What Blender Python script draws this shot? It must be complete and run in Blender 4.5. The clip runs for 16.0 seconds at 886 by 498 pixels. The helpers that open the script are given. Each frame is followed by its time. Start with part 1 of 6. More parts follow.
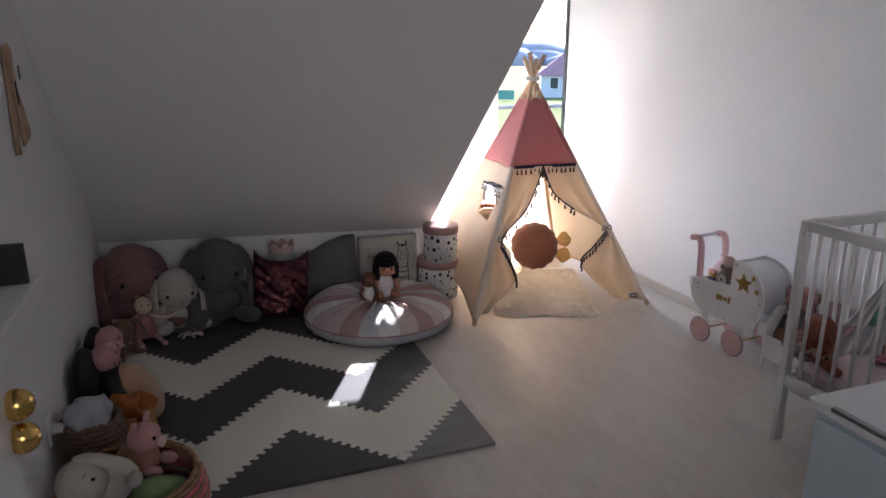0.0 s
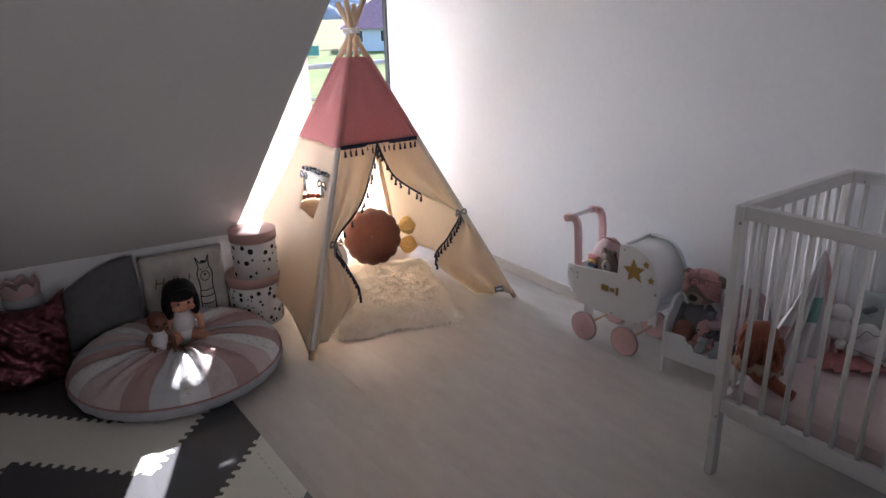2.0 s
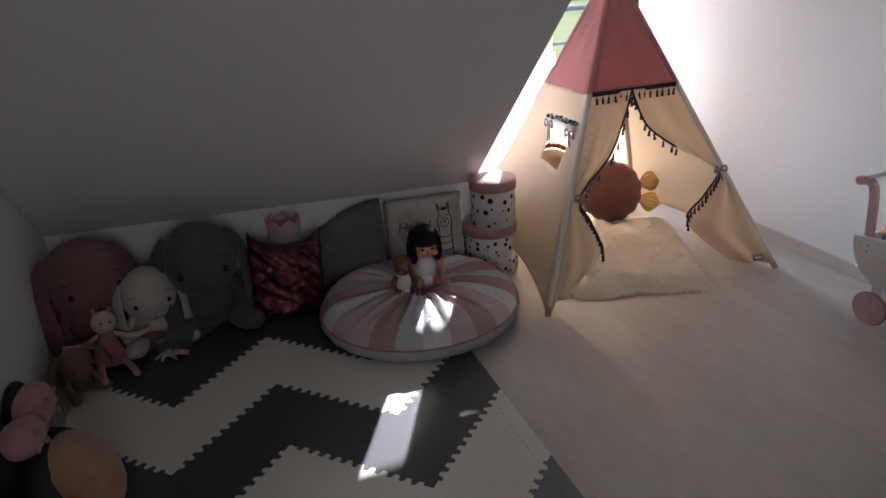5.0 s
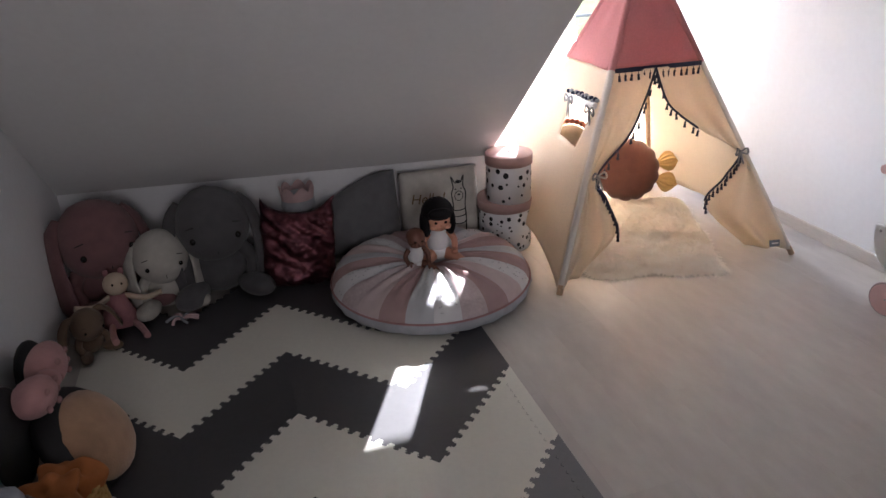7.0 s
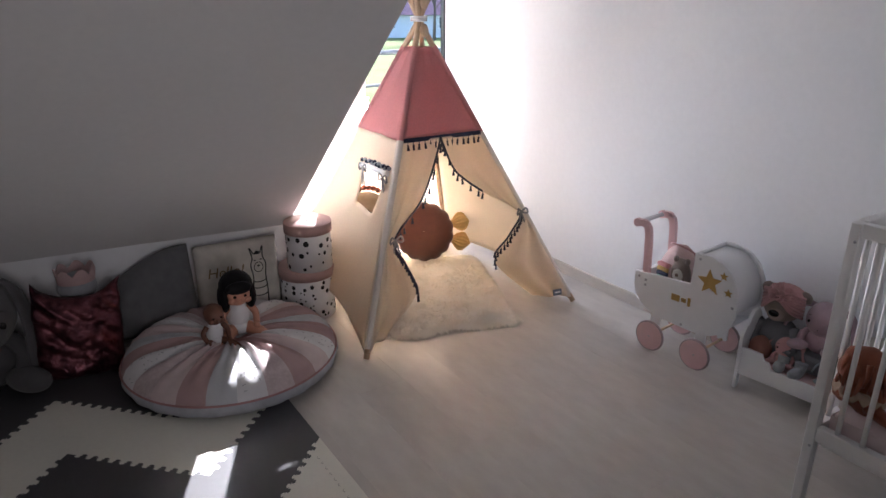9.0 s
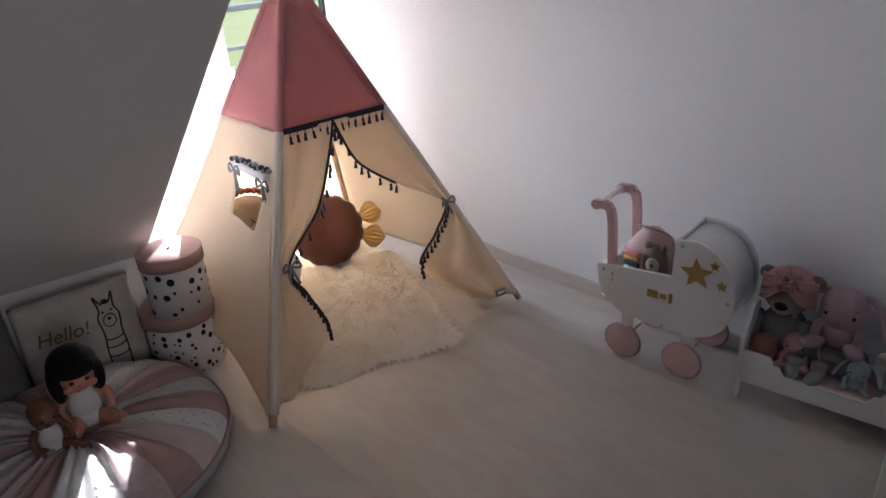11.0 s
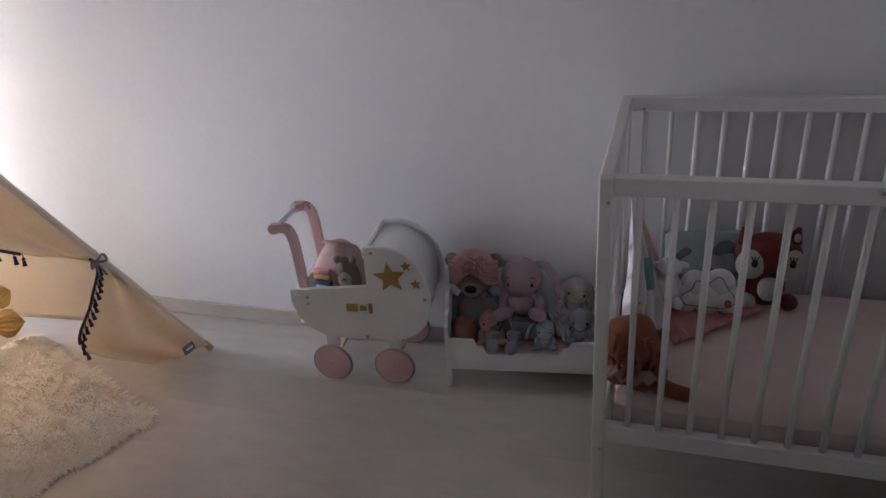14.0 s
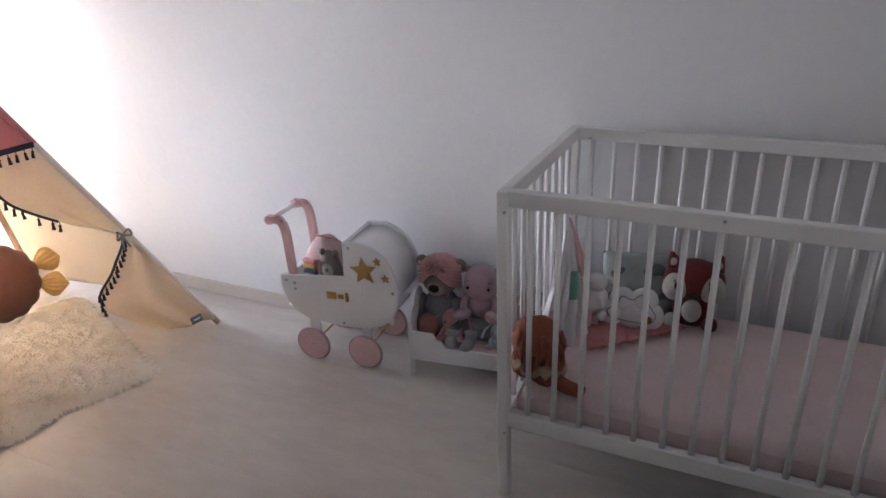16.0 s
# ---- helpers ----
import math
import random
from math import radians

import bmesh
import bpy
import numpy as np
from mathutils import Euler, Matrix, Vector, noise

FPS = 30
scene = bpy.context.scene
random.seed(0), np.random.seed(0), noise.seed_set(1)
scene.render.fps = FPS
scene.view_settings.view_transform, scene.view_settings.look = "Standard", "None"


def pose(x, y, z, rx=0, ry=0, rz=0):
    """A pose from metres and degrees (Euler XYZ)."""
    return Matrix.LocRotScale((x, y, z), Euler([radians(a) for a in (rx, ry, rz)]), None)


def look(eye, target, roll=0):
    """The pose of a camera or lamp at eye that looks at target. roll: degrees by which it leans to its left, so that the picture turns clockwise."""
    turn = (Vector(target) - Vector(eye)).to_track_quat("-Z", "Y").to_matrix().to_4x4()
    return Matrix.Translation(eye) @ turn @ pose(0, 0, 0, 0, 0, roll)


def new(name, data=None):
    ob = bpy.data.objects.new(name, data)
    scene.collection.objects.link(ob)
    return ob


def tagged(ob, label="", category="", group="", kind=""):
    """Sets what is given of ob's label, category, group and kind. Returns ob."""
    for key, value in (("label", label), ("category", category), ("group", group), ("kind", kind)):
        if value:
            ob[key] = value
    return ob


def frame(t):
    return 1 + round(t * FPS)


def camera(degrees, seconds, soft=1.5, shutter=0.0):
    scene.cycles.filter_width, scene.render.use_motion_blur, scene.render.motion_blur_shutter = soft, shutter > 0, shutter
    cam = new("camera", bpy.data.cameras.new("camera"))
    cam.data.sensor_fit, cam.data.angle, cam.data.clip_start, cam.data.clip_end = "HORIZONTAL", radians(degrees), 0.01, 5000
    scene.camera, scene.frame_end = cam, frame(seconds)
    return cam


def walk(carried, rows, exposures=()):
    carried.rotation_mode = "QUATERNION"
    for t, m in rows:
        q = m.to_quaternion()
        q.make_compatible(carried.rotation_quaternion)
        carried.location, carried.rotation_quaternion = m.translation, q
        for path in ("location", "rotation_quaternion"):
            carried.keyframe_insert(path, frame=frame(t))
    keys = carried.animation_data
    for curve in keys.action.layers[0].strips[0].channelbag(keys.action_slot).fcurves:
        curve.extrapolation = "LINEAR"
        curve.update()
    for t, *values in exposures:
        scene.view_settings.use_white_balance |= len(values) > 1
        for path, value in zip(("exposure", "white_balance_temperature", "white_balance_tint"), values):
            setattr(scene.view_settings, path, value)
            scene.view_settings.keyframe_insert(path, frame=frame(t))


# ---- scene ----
cam = camera(65.9, 16.0)
PATH = [
    (0, (0.385, 0.126, 1.424), (1.053, 1.931, 0.88), 0.1),
    (0.5, (0.465, 0.298, 1.426), (1.15, 2.095, 0.877), -0.3),
    (1, (0.532, 0.531, 1.405), (1.263, 2.3, 0.824), -1.3),
    (1.5, (0.591, 0.755, 1.402), (1.529, 2.411, 0.789), -2.0),
    (2, (0.722, 0.925, 1.39), (1.82, 2.457, 0.721), -1.5),
    (2.5, (0.809, 1.05, 1.397), (1.939, 2.565, 0.745), -0.9),
    (3, (0.766, 1.096, 1.396), (1.948, 2.57, 0.741), -1.3),
    (3.5, (0.727, 1.089, 1.401), (1.945, 2.526, 0.73), -0.4),
    (4, (0.686, 1.094, 1.398), (1.715, 2.643, 0.66), -2.0),
    (4.5, (0.625, 1.123, 1.366), (1.341, 2.831, 0.61), -4.6),
    (4.7, (0.637, 1.121, 1.356), (1.222, 2.877, 0.598), -5.3),
    (6.8, (0.629, 1.157, 1.359), (1.126, 2.899, 0.51), -2.9),
    (7, (0.628, 1.153, 1.363), (1.141, 2.889, 0.513), -2.7),
    (7.5, (0.624, 1.143, 1.379), (1.238, 2.859, 0.555), -2.9),
    (8, (0.614, 1.13, 1.398), (1.394, 2.798, 0.616), -1.4),
    (8.5, (0.619, 1.111, 1.421), (1.567, 2.716, 0.695), -0.7),
    (8.7, (0.627, 1.104, 1.403), (1.633, 2.686, 0.704), -0.1),
    (10.8, (1.009, 1.606, 1.382), (2.183, 2.997, 0.553), -2.1),
    (11, (1.047, 1.695, 1.371), (2.249, 3.046, 0.516), -3.9),
    (11.5, (1.097, 1.867, 1.366), (2.47, 3.006, 0.462), -5.2),
    (12, (1.167, 1.94, 1.33), (2.6, 2.974, 0.393), -4.6),
    (12.5, (1.238, 1.97, 1.285), (2.717, 2.962, 0.375), -4.5),
    (13, (1.24, 1.975, 1.291), (2.732, 2.942, 0.375), -4.4),
    (13.5, (1.212, 1.892, 1.311), (2.777, 2.758, 0.415), -6.0),
    (14, (1.159, 1.8, 1.328), (2.863, 2.384, 0.459), -4.6),
    (14.5, (1.133, 1.739, 1.349), (2.896, 2.17, 0.509), -2.2),
    (15, (1.117, 1.672, 1.36), (2.908, 2.027, 0.542), -1.6),
    (15.5, (1.098, 1.531, 1.364), (2.861, 2.055, 0.576), -1.1),
    (16, (1.06, 1.389, 1.36), (2.707, 2.188, 0.556), -2.3),
]
EXPOSURES = [(t, stops, 5850, 16) for t, stops in ((0, 2.5), (1, 2.5), (2.5, 2.17), (3.0, 2.0), (4.5, 1.95), (7, 2.8), (8.5, 2.7), (11, 2.03), (11.5, 1.96), (12.5, 2.02), (13.5, 1.94), (14, 2.06), (14.5, 2.36), (15, 2.56), (16, 2.76))]
walk(cam, [(t, look(eye, target, roll)) for t, eye, target, roll in PATH], EXPOSURES)

# ---------- light ----------
SUN_AZ = Vector((0.682, 0.731, 0)).normalized()
SUN_EL = radians(28)
world = bpy.data.worlds.new("sky")
scene.world = world
world.use_nodes = True
wn = world.node_tree
sky = wn.nodes.new("ShaderNodeTexSky")
sky.sky_type = 'NISHITA'
sky.sun_disc = False
sky.sun_elevation = SUN_EL
sky.sun_rotation = math.atan2(SUN_AZ.x, SUN_AZ.y)
sky.dust_density = 2.0
wn.nodes["Background"].inputs[1].default_value = 0.15
wn.links.new(sky.outputs[0], wn.nodes["Background"].inputs[0])
sun_data = bpy.data.lights.new("sun", 'SUN')
sun_data.energy, sun_data.angle, sun_data.color = 5.0, radians(0.5), (1.0, 0.955, 0.90)
sun = new("sun", sun_data)
sd = Vector((SUN_AZ.x * math.cos(SUN_EL), SUN_AZ.y * math.cos(SUN_EL), math.sin(SUN_EL)))
sun.matrix_world = look(sd * 30, (0, 0, 0))


def fill_light(name, m, w, h, power, colour, spread=180):
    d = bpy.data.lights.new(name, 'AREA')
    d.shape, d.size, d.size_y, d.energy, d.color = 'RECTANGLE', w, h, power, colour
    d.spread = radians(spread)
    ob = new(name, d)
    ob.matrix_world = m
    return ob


# added warm fill lamp behind the camera, aimed and narrowed to brighten the slope
fill_light("fill_light", look((0.55, -1.56, 1.5), (1.3, 3.2, 1.3)), 1.1, 1.2, 0.95, (1.0, 0.91, 0.83), 85)
# lamp hidden behind the tent, stands in for sky light from the dormer window
fill_light("fill_light", look((2.62, 4.70, 0.48), (1.95, 3.3, 0.50)), 0.34, 0.70, 6.0, (0.99, 0.98, 0.98), 100)

# ---------- materials ----------


def mat(name, col, rough=0.7, col2=None, scale=25.0, big=3.0, bump=0.15, bscale=180.0, metal=0.0, sheen=0.0, thru=0.0, stretch=None, var=0.12, coat=0.0):
    m = bpy.data.materials.new(name)
    m.use_nodes = True
    nt = m.node_tree
    bs = nt.nodes["Principled BSDF"]
    tc = nt.nodes.new("ShaderNodeTexCoord")
    src = tc.outputs["Object"]
    if stretch:
        mp = nt.nodes.new("ShaderNodeMapping")
        mp.inputs["Scale"].default_value = stretch
        nt.links.new(src, mp.inputs[0])
        src = mp.outputs[0]

    def noise_node(s, detail=4.0):
        n = nt.nodes.new("ShaderNodeTexNoise")
        n.inputs["Scale"].default_value = s
        n.inputs["Detail"].default_value = detail
        nt.links.new(src, n.inputs["Vector"])
        return n
    c2 = col2 or tuple(max(0.0, c * (1 - 2.2 * var)) for c in col)
    fine, wide = noise_node(scale, 5.0), noise_node(big, 2.0)
    add = nt.nodes.new("ShaderNodeMath")
    add.operation = 'ADD'
    nt.links.new(fine.outputs[0], add.inputs[0])
    nt.links.new(wide.outputs[0], add.inputs[1])
    rng = nt.nodes.new("ShaderNodeMapRange")
    rng.inputs[1].default_value, rng.inputs[2].default_value = 0.7, 1.3
    nt.links.new(add.outputs[0], rng.inputs[0])
    mix = nt.nodes.new("ShaderNodeMix")
    mix.data_type = 'RGBA'
    mix.inputs[6].default_value, mix.inputs[7].default_value = (*col, 1), (*c2, 1)
    nt.links.new(rng.outputs[0], mix.inputs[0])
    nt.links.new(mix.outputs[2], bs.inputs["Base Color"])
    bs.inputs["Roughness"].default_value = rough
    bs.inputs["Metallic"].default_value = metal
    bs.inputs["Sheen Weight"].default_value = sheen
    bs.inputs["Coat Weight"].default_value = coat
    if bump:
        bp = nt.nodes.new("ShaderNodeBump")
        bp.inputs["Strength"].default_value = bump
        bp.inputs["Distance"].default_value = 0.004
        bn = noise_node(bscale, 3.0)
        nt.links.new(bn.outputs[0], bp.inputs["Height"])
        nt.links.new(bp.outputs[0], bs.inputs["Normal"])
    if thru:
        tr = nt.nodes.new("ShaderNodeBsdfTranslucent")
        nt.links.new(mix.outputs[2], tr.inputs[0])
        ms = nt.nodes.new("ShaderNodeMixShader")
        ms.inputs[0].default_value = thru
        nt.links.new(bs.outputs[0], ms.inputs[1])
        nt.links.new(tr.outputs[0], ms.inputs[2])
        nt.links.new(ms.outputs[0], nt.nodes["Material Output"].inputs[0])
    return m


M_WALL = mat("wall_paint", (0.80, 0.80, 0.81), 0.85, var=0.02, scale=40, big=1.2, bump=0.08, bscale=260)
M_CEIL = mat("ceiling_paint", (0.78, 0.77, 0.76), 0.9, var=0.02, scale=40, big=1.0, bump=0.08, bscale=260)
M_FLOOR = mat("washed_oak", (0.51, 0.475, 0.435), 0.40, col2=(0.43, 0.395, 0.36), scale=9, big=2.6, bump=0.05, bscale=60, stretch=(2.6, 1, 1))
rn = M_FLOOR.node_tree
oi, hs, mr = rn.nodes.new("ShaderNodeObjectInfo"), rn.nodes.new("ShaderNodeHueSaturation"), rn.nodes.new("ShaderNodeMapRange")
mr.inputs[3].default_value, mr.inputs[4].default_value = 0.965, 1.03
rn.links.new(oi.outputs["Random"], mr.inputs[0])
rn.links.new(mr.outputs[0], hs.inputs["Value"])
rl_ = rn.nodes["Principled BSDF"].inputs["Base Color"].links[0]
rn.links.new(rl_.from_socket, hs.inputs["Color"])
rn.links.new(hs.outputs[0], rn.nodes["Principled BSDF"].inputs["Base Color"])
M_BASE = mat("skirting", (0.60, 0.55, 0.50), 0.5, var=0.06, stretch=(8, 1, 8))
M_WHITE = mat("white_lacquer", (0.80, 0.80, 0.81), 0.35, var=0.02, bump=0.03, bscale=60)
M_COT = mat("white_cot_paint", (0.81, 0.80, 0.79), 0.42, var=0.03, bump=0.05, bscale=70)
M_PINKP = mat("pink_lacquer", (0.74, 0.49, 0.50), 0.4, var=0.05, bump=0.03)
M_GOLD = mat("gold_foil", (0.55, 0.36, 0.12), 0.35, metal=0.75, var=0.1)
M_BRASS = mat("brass", (0.75, 0.50, 0.16), 0.18, metal=1.0, var=0.05, bump=0.02)
M_STEEL = mat("steel", (0.5, 0.5, 0.52), 0.35, metal=1.0, bump=0)
M_BLACK = mat("black", (0.012, 0.012, 0.013), 0.6, var=0.1)
M_EYE = mat("eye_bead", (0.01, 0.008, 0.008), 0.15, bump=0)
M_FOAMD = mat("dark_foam", (0.060, 0.058, 0.062), 0.50, var=0.08, scale=60, bump=0.25, bscale=420)
M_FOAML = mat("cream_foam", (0.72, 0.70, 0.62), 0.52, var=0.03, scale=60, bump=0.2, bscale=420)
M_FOAMG = mat("grey_foam", (0.17, 0.17, 0.178), 0.50, var=0.05, scale=60, bump=0.25, bscale=420)
M_CANVAS = mat("cream_canvas", (0.87, 0.775, 0.645), 0.85, var=0.04, scale=120, big=4, bump=0.25, bscale=500, thru=0.55)
M_ROSE = mat("rose_canvas", (0.68, 0.305, 0.305), 0.85, var=0.06, scale=120, big=5, bump=0.25, bscale=500, thru=0.42)
M_POLE = mat("pine_pole", (0.66, 0.48, 0.32), 0.55, col2=(0.5, 0.34, 0.2), stretch=(6, 6, 1), bump=0.1)
M_SLEEVE = mat("canvas_sleeve", (0.76, 0.70, 0.62), 0.9, var=0.04, scale=120, bump=0.25, bscale=500)
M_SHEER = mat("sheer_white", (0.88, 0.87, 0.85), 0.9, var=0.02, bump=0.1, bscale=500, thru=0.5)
# cream stand-in that warms sky light at the added back opening
M_FILTER = mat("cream_light_filter", (0.74, 0.64, 0.52), 0.9, var=0.02, bump=0.1, bscale=500, thru=0.4)
M_NAVY = mat("navy_trim", (0.035, 0.04, 0.075), 0.9, var=0.2, bump=0.4, bscale=600)
M_GREYT = mat("grey_ribbon", (0.28, 0.28, 0.29), 0.8)
M_FUR = mat("cream_fur", (0.94, 0.91, 0.85), 0.9, col2=(0.88, 0.82, 0.73), scale=22, big=9, bump=0.2, sheen=0.3, thru=0.3)
M_BROWN = mat("brown_velvet", (0.115, 0.034, 0.021), 0.8, sheen=0.4, bump=0.25, bscale=90)
M_GOLDF = mat("gold_fabric", (0.72, 0.50, 0.20), 0.35, metal=0.7, bump=0.4, bscale=60)
M_RUST = mat("rust_fringe", (0.45, 0.13, 0.08), 0.9, bump=0.5, bscale=300)
M_BEIGE = mat("beige_linen", (0.62, 0.50, 0.38), 0.85, bump=0.3, bscale=400)
M_PLPINK = mat("pink_plush", (0.23, 0.115, 0.115), 0.95, sheen=0.15, bump=0.6, bscale=320)
M_PLROSE = mat("rose_plush", (0.54, 0.29, 0.285), 0.95, sheen=0.15, bump=0.6, bscale=320)
M_PLWHITE = mat("white_plush", (0.54, 0.515, 0.46), 0.95, sheen=0.15, bump=0.6, bscale=320)
M_PLGREY = mat("grey_plush", (0.10, 0.096, 0.10), 0.95, sheen=0.15, bump=0.6, bscale=320)
M_PLLGREY = mat("pale_grey_plush", (0.34, 0.35, 0.37), 0.95, sheen=0.15, bump=0.6, bscale=320)
M_PLBLUE = mat("blue_grey_plush", (0.36, 0.43, 0.47), 0.95, sheen=0.15, bump=0.6, bscale=320)
M_PLLILAC = mat("lilac_plush", (0.44, 0.31, 0.345), 0.95, sheen=0.15, bump=0.6, bscale=320)
M_PLBROWN = mat("brown_plush", (0.20, 0.13, 0.085), 0.95, sheen=0.15, bump=0.7, bscale=260)
M_PLBEAR = mat("bear_plush", (0.24, 0.185, 0.155), 0.95, sheen=0.15, bump=0.7, bscale=260)
M_PLRED = mat("red_plush", (0.155, 0.015, 0.017), 0.95, sheen=0.15, bump=0.6, bscale=260)
M_PLORANGE = mat("ginger_plush", (0.31, 0.095, 0.05), 0.95, sheen=0.15, bump=0.7, bscale=200)
M_TAN = mat("tan_velour", (0.52, 0.31, 0.18), 0.9, sheen=0.4, bump=0.3)
M_SKIN = mat("peach_vinyl", (0.52, 0.25, 0.16), 0.45, var=0.06, bump=0.02)
M_SKIND = mat("brown_vinyl", (0.16, 0.062, 0.036), 0.45, var=0.06, bump=0.02)
M_HAIR = mat("black_hair", (0.008, 0.007, 0.008), 0.62, bump=0.5, bscale=40, stretch=(12, 12, 1))
M_PALEP = mat("pale_pink_cloth", (0.74, 0.52, 0.52), 0.9, bump=0.3, bscale=400)
M_MAUVE = mat("mauve_cloth", (0.43, 0.24, 0.235), 0.9, bump=0.3, bscale=400)
M_GLIT = mat("speckled_pink_cloth", (0.56, 0.40, 0.39), 0.8, col2=(0.40, 0.27, 0.26), scale=260, bump=0.4, bscale=500)
M_WCLOTH = mat("white_cloth", (0.78, 0.77, 0.77), 0.9, bump=0.3, bscale=400, var=0.03)
M_GCLOTH = mat("grey_cloth", (0.45, 0.46, 0.50), 0.9, bump=0.3, bscale=400)
M_GPILLOW = mat("grey_velvet", (0.145, 0.145, 0.15), 0.85, sheen=0.1, bump=0.3, bscale=120)
M_SEQUIN = mat("burgundy_sequin", (0.21, 0.07, 0.085), 0.30, col2=(0.022, 0.004, 0.009), metal=0.75, scale=30, big=11, bump=1.0, bscale=70)
M_CARD = mat("white_card", (0.78, 0.77, 0.77), 0.6, var=0.03, bump=0.05)
M_DUSTY = mat("dusty_pink_card", (0.52, 0.34, 0.31), 0.6, var=0.05, bump=0.05)
M_SHEET = mat("pink_sheet", (0.75, 0.605, 0.60), 0.9, var=0.05, big=5, bump=0.25, bscale=40)
M_CORAL = mat("coral_ruffle", (0.64, 0.27, 0.27), 0.9, bump=0.3, bscale=200)
M_MINT = mat("mint_cloth", (0.25, 0.48, 0.41), 0.9, bump=0.3)
M_WICKER = mat("seagrass", (0.36, 0.23, 0.12), 0.85, col2=(0.2, 0.11, 0.05), scale=40, bump=0.8, bscale=120)
M_MAGENTA = mat("hot_pink_weave", (0.60, 0.16, 0.22), 0.85, bump=0.6, bscale=120)
M_GREEN = mat("green_cloth", (0.25, 0.36, 0.16), 0.9)
M_MUSTARD = mat("mustard_cloth", (0.45, 0.27, 0.08), 0.9, bump=0.4)
M_ORANGE = mat("burnt_orange_cloth", (0.40, 0.13, 0.03), 0.9, bump=0.4, bscale=60)
M_PLY = mat("birch_ply", (0.55, 0.38, 0.24), 0.55, col2=(0.42, 0.27, 0.16), stretch=(1, 1, 0.2))
M_TAUPE = mat("window_profile", (0.08, 0.08, 0.085), 0.5)
M_PVC = mat("white_pvc", (0.8, 0.8, 0.8), 0.35, var=0.02, bump=0)
# grass, roof, render, teal and woods colours lightened to stand for outdoor haze
M_GRASS = mat("grass", (0.10, 0.145, 0.045), 1.0, col2=(0.16, 0.17, 0.08), scale=0.4, big=0.03, bump=0.5, bscale=8)
M_ROOF = mat("clay_roof", (0.34, 0.21, 0.24), 0.8, scale=3)
M_RENDER = mat("pale_render", (0.56, 0.60, 0.66), 0.9, scale=2, var=0.03)
M_GLASSD = mat("dark_glass", (0.05, 0.06, 0.08), 0.1, bump=0)
M_TEAL = mat("teal_mesh", (0.16, 0.36, 0.30), 0.9)
M_CONC = mat("concrete", (0.35, 0.35, 0.35), 0.9, scale=12)
M_BARK = mat("bark", (0.14, 0.11, 0.09), 0.95)
M_WOODF = mat("far_woods", (0.30, 0.33, 0.38), 1.0, scale=0.1, bump=0)


def glass_mat():
    m = bpy.data.materials.new("clear_glass")
    m.use_nodes = True
    b = m.node_tree.nodes["Principled BSDF"]
    b.inputs["Transmission Weight"].default_value = 1.0
    b.inputs["Roughness"].default_value = 0.0
    b.inputs["IOR"].default_value = 1.02
    return m


M_GLASS = glass_mat()
# matt outdoor surfaces
for m_ in (M_GRASS, M_ROOF, M_RENDER, M_TEAL, M_CONC, M_WOODF):
    m_.node_tree.nodes["Principled BSDF"].inputs["Specular IOR Level"].default_value = 0.05
for m_ in (M_HAIR, M_FUR):
    m_.node_tree.nodes["Principled BSDF"].inputs["Specular IOR Level"].default_value = 0.15

# ---------- mesh tools ----------


def T(x=0, y=0, z=0, rx=0, ry=0, rz=0, s=(1, 1, 1)):
    return pose(x, y, z, rx, ry, rz) @ Matrix.Diagonal((*s, 1))


def box(bm, x0, x1, y0, y1, z0, z1, mi=0, bev=0.0, m=None):
    r = bmesh.ops.create_cube(bm, size=1, matrix=T((x0 + x1) / 2, (y0 + y1) / 2, (z0 + z1) / 2, s=(x1 - x0, y1 - y0, z1 - z0)))
    vs = r["verts"]
    if bev:
        es = list({e for v in vs for e in v.link_edges})
        o = bmesh.ops.bevel(bm, geom=es, offset=bev, segments=2, affect='EDGES', profile=0.5)
        vs = o["verts"]
    fs = {f for v in vs for f in v.link_faces}
    for f in fs:
        f.material_index = mi
    if m is not None:
        bmesh.ops.transform(bm, matrix=m, verts=list({v for f in fs for v in f.verts}))
    return bm


def blob(bm, c, r, rx=0, ry=0, rz=0, mi=0, sub=3, lump=0.0, freq=8.0):
    o = bmesh.ops.create_icosphere(bm, subdivisions=sub, radius=1)
    m = T(*c, rx, ry, rz) @ Matrix.Diagonal((*r, 1))
    for v in o["verts"]:
        p = m @ v.co
        if lump:
            p = p + (p - Vector(c)).normalized() * (noise.noise(p * freq) * lump)
        v.co = p
    for f in {f for v in o["verts"] for f in v.link_faces}:
        f.material_index, f.smooth = mi, True
    return bm


def tube(bm, pts, r, n=8, mi=0, r1=None, caps=True):
    pts = [Vector(p) for p in pts]
    rings = []
    k = len(pts)
    for i, p in enumerate(pts):
        d = (pts[min(i + 1, k - 1)] - pts[max(i - 1, 0)]).normalized()
        a = d.orthogonal().normalized() if i == 0 else (a - d * a.dot(d)).normalized()
        b = d.cross(a)
        rr = r if r1 is None else r + (r1 - r) * i / (k - 1)
        rings.append([bm.verts.new(p + (a * math.cos(2 * math.pi * j / n) + b * math.sin(2 * math.pi * j / n)) * rr) for j in range(n)])
    for q0, q1 in zip(rings, rings[1:]):
        for j in range(n):
            f = bm.faces.new((q0[j], q0[(j + 1) % n], q1[(j + 1) % n], q1[j]))
            f.smooth, f.material_index = True, mi
    if caps:
        for q in (rings[0][::-1], rings[-1]):
            bm.faces.new(q).material_index = mi
    return bm


